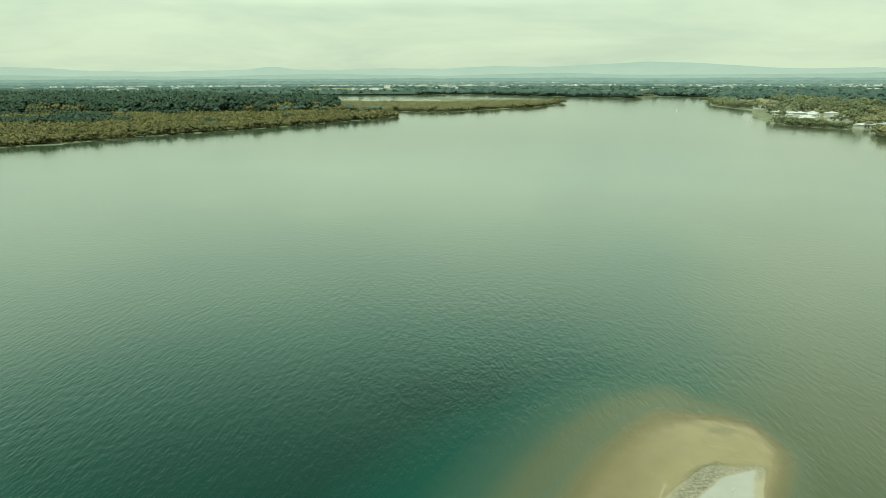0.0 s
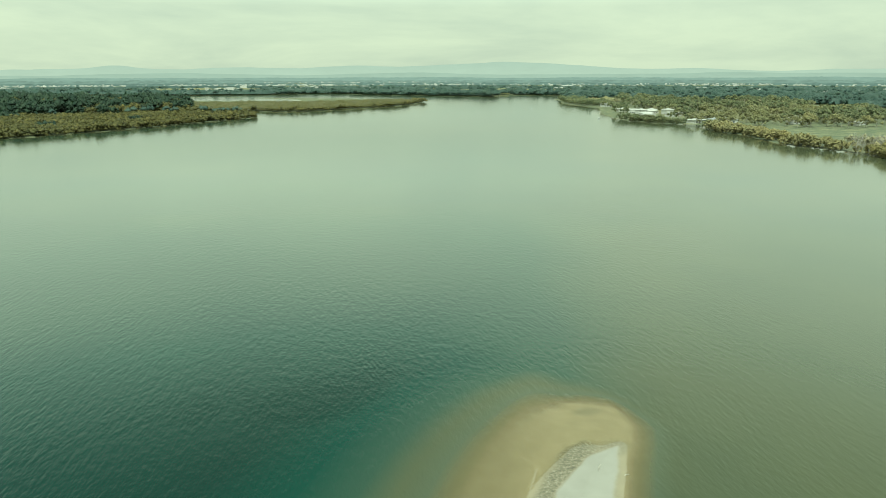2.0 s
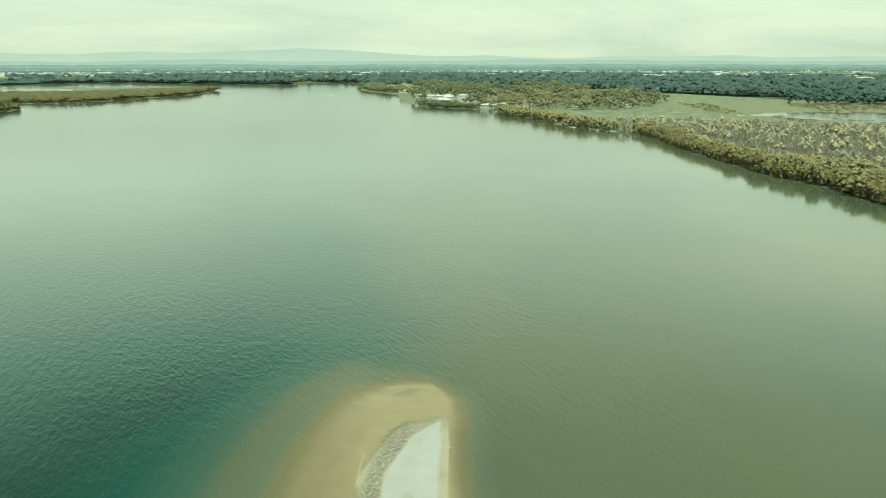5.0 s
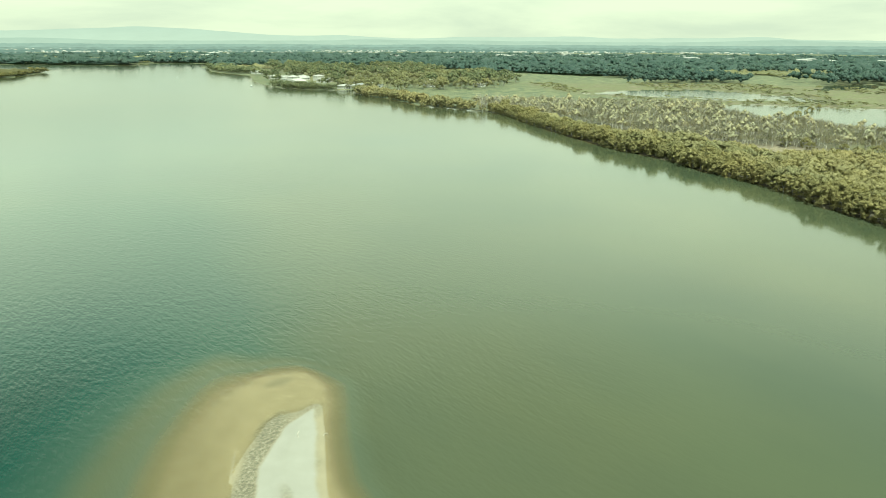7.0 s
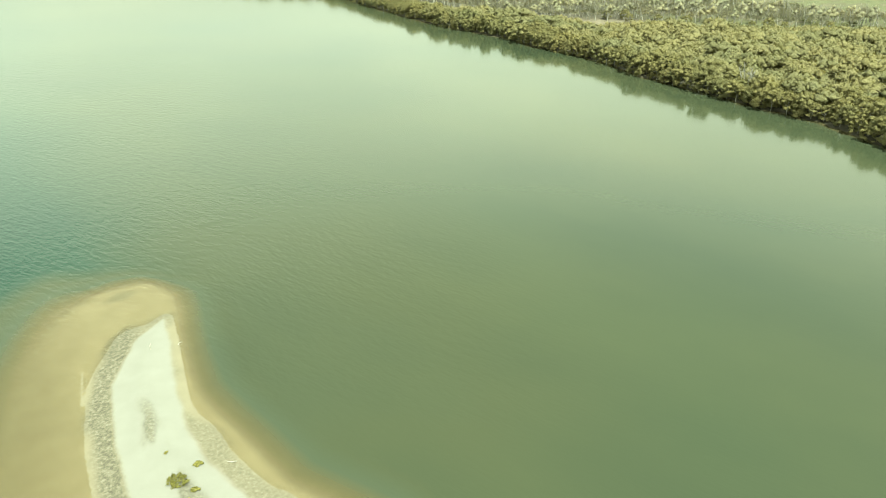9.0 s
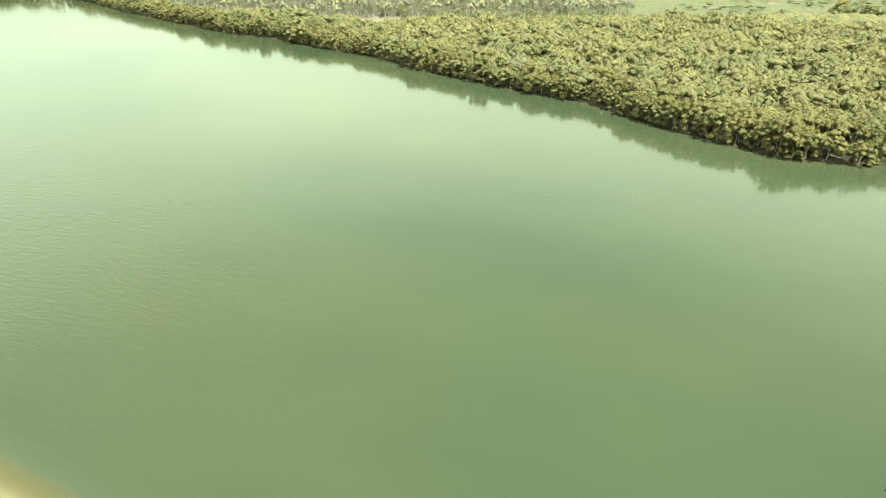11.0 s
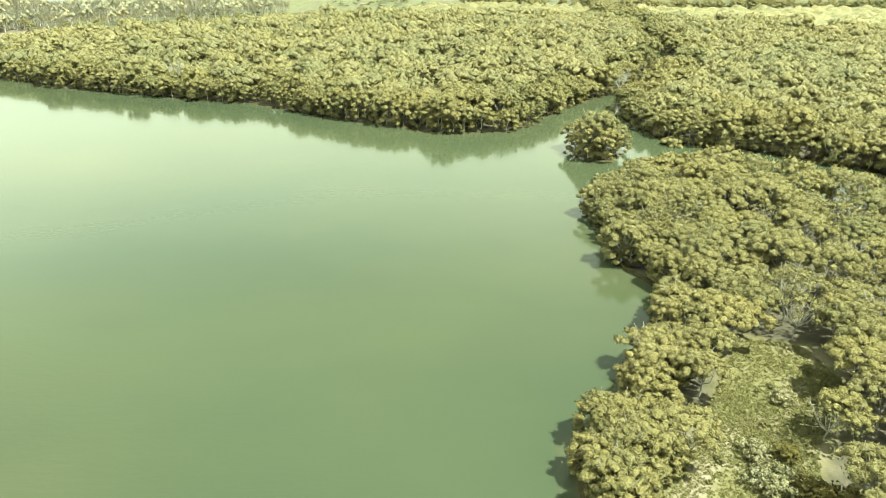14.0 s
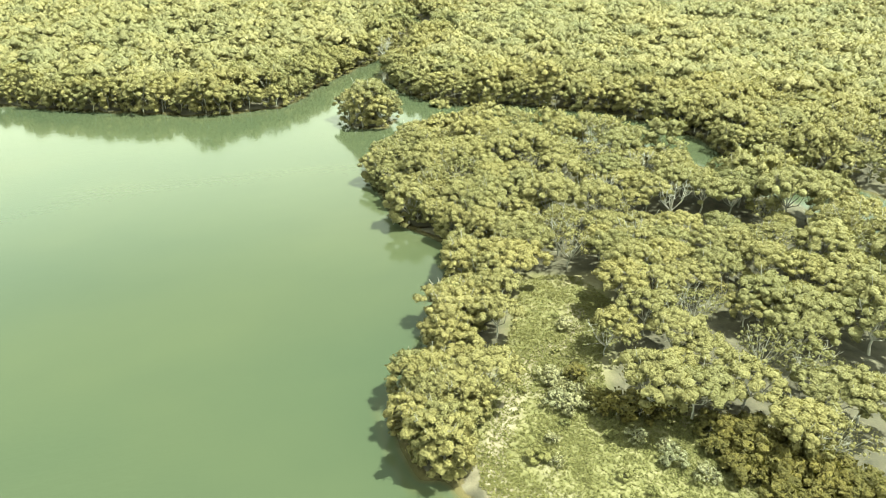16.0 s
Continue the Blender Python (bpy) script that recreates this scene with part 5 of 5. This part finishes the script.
def build_far_town():
    """Roofs of the far towns, too small and many to count: gabled boxes in strewn rows."""
    q = np.random.default_rng(95)
    one_v = np.array([(-1, -1, 0), (1, -1, 0), (1, 1, 0), (-1, 1, 0), (-1, -1, 1), (1, -1, 1), (1, 1, 1), (-1, 1, 1), (-0.9, 0, 1.35), (0.9, 0, 1.35)], float)
    one_f = np.array([(0, 1, 5), (0, 5, 4), (1, 2, 6), (1, 6, 5), (2, 3, 7), (2, 7, 6), (3, 0, 4), (3, 4, 7), (4, 5, 9), (4, 9, 8), (6, 7, 8), (6, 8, 9), (5, 6, 9), (7, 4, 8)])
    vs, fs = [], []
    for az, wide, r, n in ((-29, 3, 2740, 34), (-25, 5, 3360, 50), (-17, 3.5, 3370, 70), (-8, 4, 3370, 40), (0, 5, 3370, 70), (4, 6, 3900, 50), (12, 4, 3370, 44), (22, 6, 3360, 40),
                           (16, 2.5, 2740, 20), (34, 5, 3370, 60), (40, 5, 2740, 60), (47, 5, 3370, 70), (52, 5, 2730, 90), (62, 5, 2730, 100), (58, 8, 3370, 60), (75, 6, 2730, 50)):
        for _ in range(int(n * 1.4)):
            b = radians(az + wide * 0.6 * (round(q.normal() * 1.6) / 1.6 + 0.16 * q.normal()))
            d = r - q.uniform(0, 1) ** 2 * (330 if r > 3000 else 200)
            c, s = math.cos(b), math.sin(b)
            half, deep, tall = q.uniform(2.0, 5.0) * (2.4 if q.uniform() < 0.1 else 1), q.uniform(4, 7), q.uniform(1.6, 3.6)
            p = one_v * (half, deep, tall)
            fs.append(one_f + 10 * len(vs))
            vs.append(np.stack([p[:, 0] * c + p[:, 1] * s + d * s, -p[:, 0] * s + p[:, 1] * c + d * c, p[:, 2] + (r > 3000) * q.uniform(2, 6)], -1))
    feet = np.array([v[:, :2].mean(0) for v in vs])
    for v, up in zip(vs, np.maximum(height(feet[:, 0], feet[:, 1]) - 1, 0)):
        v[:, 2] += up
    mesh = fill(bpy.data.meshes.new("far_town"), np.concatenate(vs), np.concatenate(fs), False)
    mesh.materials.append(PALE_ROOF)
    tagged(new("far_town", mesh), "white roofs and walls of far towns on the plain", "buildings", kind="stuff")


def build_boats():
    root = tagged(new("motor_boat"), "small white motor boat lying at anchor on the river", "boat", "boats on the river")
    bm = bmesh.new()
    rings_ = []
    for x, w, z in ((-3.2, 1.05, 0.0), (-1.0, 1.2, 0.0), (1.4, 1.0, 0.05), (2.9, 0.45, 0.18), (3.5, 0.04, 0.3)):
        rings_.append([bm.verts.new(p) for p in ((x, -w, 0.75 + z), (x, -w * 0.8, 0.05 + z), (x, 0, -0.25 + z), (x, w * 0.8, 0.05 + z), (x, w, 0.75 + z))])
    for p, q in zip(rings_, rings_[1:]):
        for i in range(4):
            bm.faces.new((p[i], q[i], q[i + 1], p[i + 1]))
        bm.faces.new((p[4], q[4], q[0], p[0]))
    bm.faces.new(rings_[0])
    shape("hull", bm, BOAT_WHITE, root)
    shape("cabin", box(bmesh.new(), -1.2, 1.2, -0.8, 0.8, 0.7, 1.9), BOAT_WHITE, root)
    shape("windscreen", box(bmesh.new(), 1.15, 1.24, -0.7, 0.7, 1.2, 1.8), DARK_GLASS, root)
    shape("engine", box(bmesh.new(), -3.7, -3.2, -0.25, 0.25, 0.0, 0.95), DARK_GLASS, root)
    spots = [(343, 1027, 40), (342, 774, 100), (477, 845 + 90, 10)]
    for n, (x, y, turn) in enumerate(spots):
        ob = root if n == 0 else copy_thing(root, Matrix.Identity(4))
        ob.matrix_basis = pose(x, y, 0.03, 0, 0, turn) @ Matrix.Scale(0.6, 4)


def build_shrub():
    q = np.random.default_rng(61)
    c, r = lumps(q, 0.42, 0.95, 46, 0.10)
    root = tree("shrub", sprays(c, r * 0.8, 26, 0.05, 0.6, q, 0.74, 0.6), wood(q, 0.4, 0.8, 6, 0.025), SHRUB_LEAF, BARK, "low olive-green shrub growing on the dry sand", "shrub", "")
    placed(root, 24.2, 51.6, 20)
    c, r = lumps(q, 0.3, 0.3, 6, 0.1)
    root = tree("seedling", sprays(c, r, 14, 0.09, 0.35, q), wood(q, 0.3, 0.2, 3, 0.02), SHRUB_LEAF, BARK, "small green plant sprouting from the dry sand", "plant", "plants on the sand")
    placed(root, 27.0, 52.5, 0)
    for x, y, s in ((25.8, 56.0, 0.5), (23.4, 48.6, 0.8), (24.6, 49.4, 0.9)):
        placed(copy_thing(root, Matrix.Identity(4)), x, y, x * 50, s)
    # driftwood
    for x, y, turn, long in ((35.6, 74.6, 60, 1.6), (29.4, 50.4, 130, 1.0), (38.6, 73.0, 20, 0.8)):
        v, f = limb([(-long / 2, 0, 0.06), (0, 0.12, 0.1), (long / 2, -0.05, 0.05)], [0.06, 0.07, 0.03], 6)
        m = fill(bpy.data.meshes.new("driftwood"), v, f)
        m.materials.append(BARK)
        placed(tagged(new("driftwood", m), "grey driftwood branch lying on the sand", "driftwood", "driftwood on the spit"), x, y, turn)


def build_dead_trees():
    for n, (x, y, tall) in enumerate(((201, -76, 10), (219, 55, 9.5), (226, 80, 6.5), (83, -67, 7), (76, -75, 7), (352, 388, 10), (371, 392, 11), (364, 402, 12), (70, -62, 6.5), (62, -58, 6), (54, -55, 6), (90, -80, 7), (103, -72, 7))):
        q = np.random.default_rng(400 + n)
        root = tree("dead_tree", None, wood(q, tall, tall * 0.42, 8, 0.022 * tall, 0.4, 5, 9), None, DEADWOOD, "bleached bare dead mangrove with many forked branches", "tree", "dead trees")
        placed(root, x, y, n * 40)
    v, f = limb([(0, 0, 1.4), (2.0, 0.3, 0.9), (3.4, 0.0, 0.75), (5.2, 0.7, 0.5)], [0.13, 0.1, 0.07, 0.03], 6)
    w, g = limb([(2.6, 0.2, 0.85), (3.6, -0.7, 0.7), (4.3, -1.0, 0.4)], [0.06, 0.05, 0.02], 5)
    m = fill(bpy.data.meshes.new("fallen_branch"), *joined([(v, f), (w, g)]))
    m.materials.append(DEADWOOD)
    ob = tagged(new("fallen_branch", m), "bleached dead branch reaching out over the water", "branch")
    ob.matrix_basis = pose(95.5, -40.0, 0.0, 0, 0, 110)


def build_bushes():
    q = np.random.default_rng(71)
    c, r = lumps(q, 1.5, 1.4, 12, 0.1)
    pale = tree("dry_bush", sprays(c, r * 0.9, 26, 0.10, 0.35, q), wood(q, 1.5, 1.2, 6, 0.05, 0.2, 4, 3), PALE_LEAF, DEADWOOD, "pale grey half-bare bush in the grass clearing", "bush", "dry bushes")
    placed(pale, 51, -36.2, 0)
    for x, y, s in ((49.6, -36.0, 0.8), (47.4, -34.6, 0.9), (46.4, -35.4, 1.0), (48.0, -37.4, 0.7), (58.5, -43.5, 0.9), (38, -40.4, 0.6), (40.2, -38.6, 0.7), (36.4, -39.8, 0.9), (45.2, -37.4, 0.6), (33.5, -41, 0.8), (40.8, -30.2, 0.5), (43.3, -31.4, 0.5)):
        placed(copy_thing(pale, Matrix.Identity(4)), x, y, x * 77, s)
    c, r = lumps(q, 2.2, 1.7, 14, 0.08)
    dark = tree("green_bush", sprays(c, r, 22, 0.14, 0.35, q), wood(q, 2.0, 1.4, 4, 0.07), GREEN_LEAF, BARK, "dense dark green bush at the edge of the mangroves", "bush", "green bushes")
    placed(dark, 43.8, -39.2, 0)
    for x, y, s in ((42.6, -41.4, 1.1), (41.8, -43.6, 1.0), (45.6, -38.4, 0.8), (36.4, -46.4, 1.1), (33.6, -46.6, 1.3), (31.0, -47.6, 1.2), (28.6, -49.4, 1.4), (26, -51, 1.3), (34.8, -49, 1.2), (31, -51, 1.3), (57.2, -47.8, 0.8), (50.2, -38.9, 0.7)):
        placed(copy_thing(dark, Matrix.Identity(4)), x, y, x * 91, s)
    bx, by = scatter(BUSHY, 1.9, 76)
    for x, y in zip(bx, by):
        placed(copy_thing(dark, Matrix.Identity(4)), x, y, x * 131, 0.6 + 0.5 * ((x * 7.3 + y * 3.1) % 1))
    c, r = lumps(q, 0.8, 0.9, 8, 0.05)
    low = tree("low_bush", sprays(c, r, 16, 0.10, 0.35, q), wood(q, 0.7, 0.6, 3, 0.03), GRASS_LEAF, BARK, "low yellow-green scrub in the clearing", "bush", "low scrub")
    placed(low, 42.0, -29.0, 0)
    for k in range(60):
        x, y = q.uniform(30, 66), q.uniform(-50, -24)
        if float(inside_by(CLEARING, np.array([x]), np.array([y]))[0]) > 0.8:
            placed(copy_thing(low, Matrix.Identity(4)), x, y, q.uniform(0, 360), q.uniform(0.25, 0.7))
    islet = tree("islet_bush", sprays(*lumps(q, 1.6, 2.2, 12, 0.1), 14, 0.2, 0.35, q), wood(q, 1.5, 1.6, 3, 0.08), MANGROVE, BARK, "small round mangrove bush standing in the creek", "bush", "")
    islet.matrix_basis = pose(150, -70.5, -0.2)
    # round bushes on the flats
    x = np.array([348, 348, 356, 358, 364, 352, 360, 520, 540, 556, 500, 585, 470, 480, 346, 351, 368, 372], float)
    y = np.array([160, 133, 104, 91, 78, 120, 84, 232, 236, 240, 225, 246, 215, 222, 147, 152, 66, 60], float)
    grove("flats_bushes", x, y, MANGROVES.mid, MANGROVE, BARK, 72, "round mangrove bushes dotted over the flats", "bushes", (0.5, 0.9))


def build_grass():
    """Tufts over the clearing."""
    q = np.random.default_rng(81)
    n = 46000
    x, y = q.uniform(22, 70, n), q.uniform(-52, -21, n)
    ok = (inside_by(CLEARING, x, y) > -2.0) & (land_by(x, y) > 1.4) & (value_noise(x, y, 4, 83) + q.uniform(-0.3, 0.3, n) > 0.36)
    x, y = x[ok], y[ok]
    z, m = height(x, y), len(x)
    vs, fs = [], []
    for k in range(3):
        a, s = q.uniform(0, 6.28, m), q.uniform(0.06, 0.16, m)
        dx, dy = np.cos(a) * s, np.sin(a) * s
        tip = np.stack([x - dy * 2.2, y + dx * 2.2, z + q.uniform(0.06, 0.16, m)], -1)
        vs.append(np.stack([np.stack([x - dx, y - dy, z - 0.02], -1), np.stack([x + dx, y + dy, z - 0.02], -1), tip], 1).reshape(-1, 3))
        fs.append(np.arange(3 * m).reshape(-1, 3) + 3 * m * k)
    v = np.concatenate(vs)
    mesh = fill(bpy.data.meshes.new("grass"), v, np.concatenate(fs), False)
    weights(mesh, tint=np.zeros(len(v)))
    lumpy_normals(mesh, np.tile(np.array([0.05, 0.05, 1.0]), (len(v), 1)))
    mesh.materials.append(GRASS_LEAF)
    tagged(new("grass", mesh), "yellow-green grass tufts in the clearing", "grass", kind="stuff")


build_houses()
build_far_town()
build_boats()
build_shrub()
build_dead_trees()
build_bushes()
build_grass()
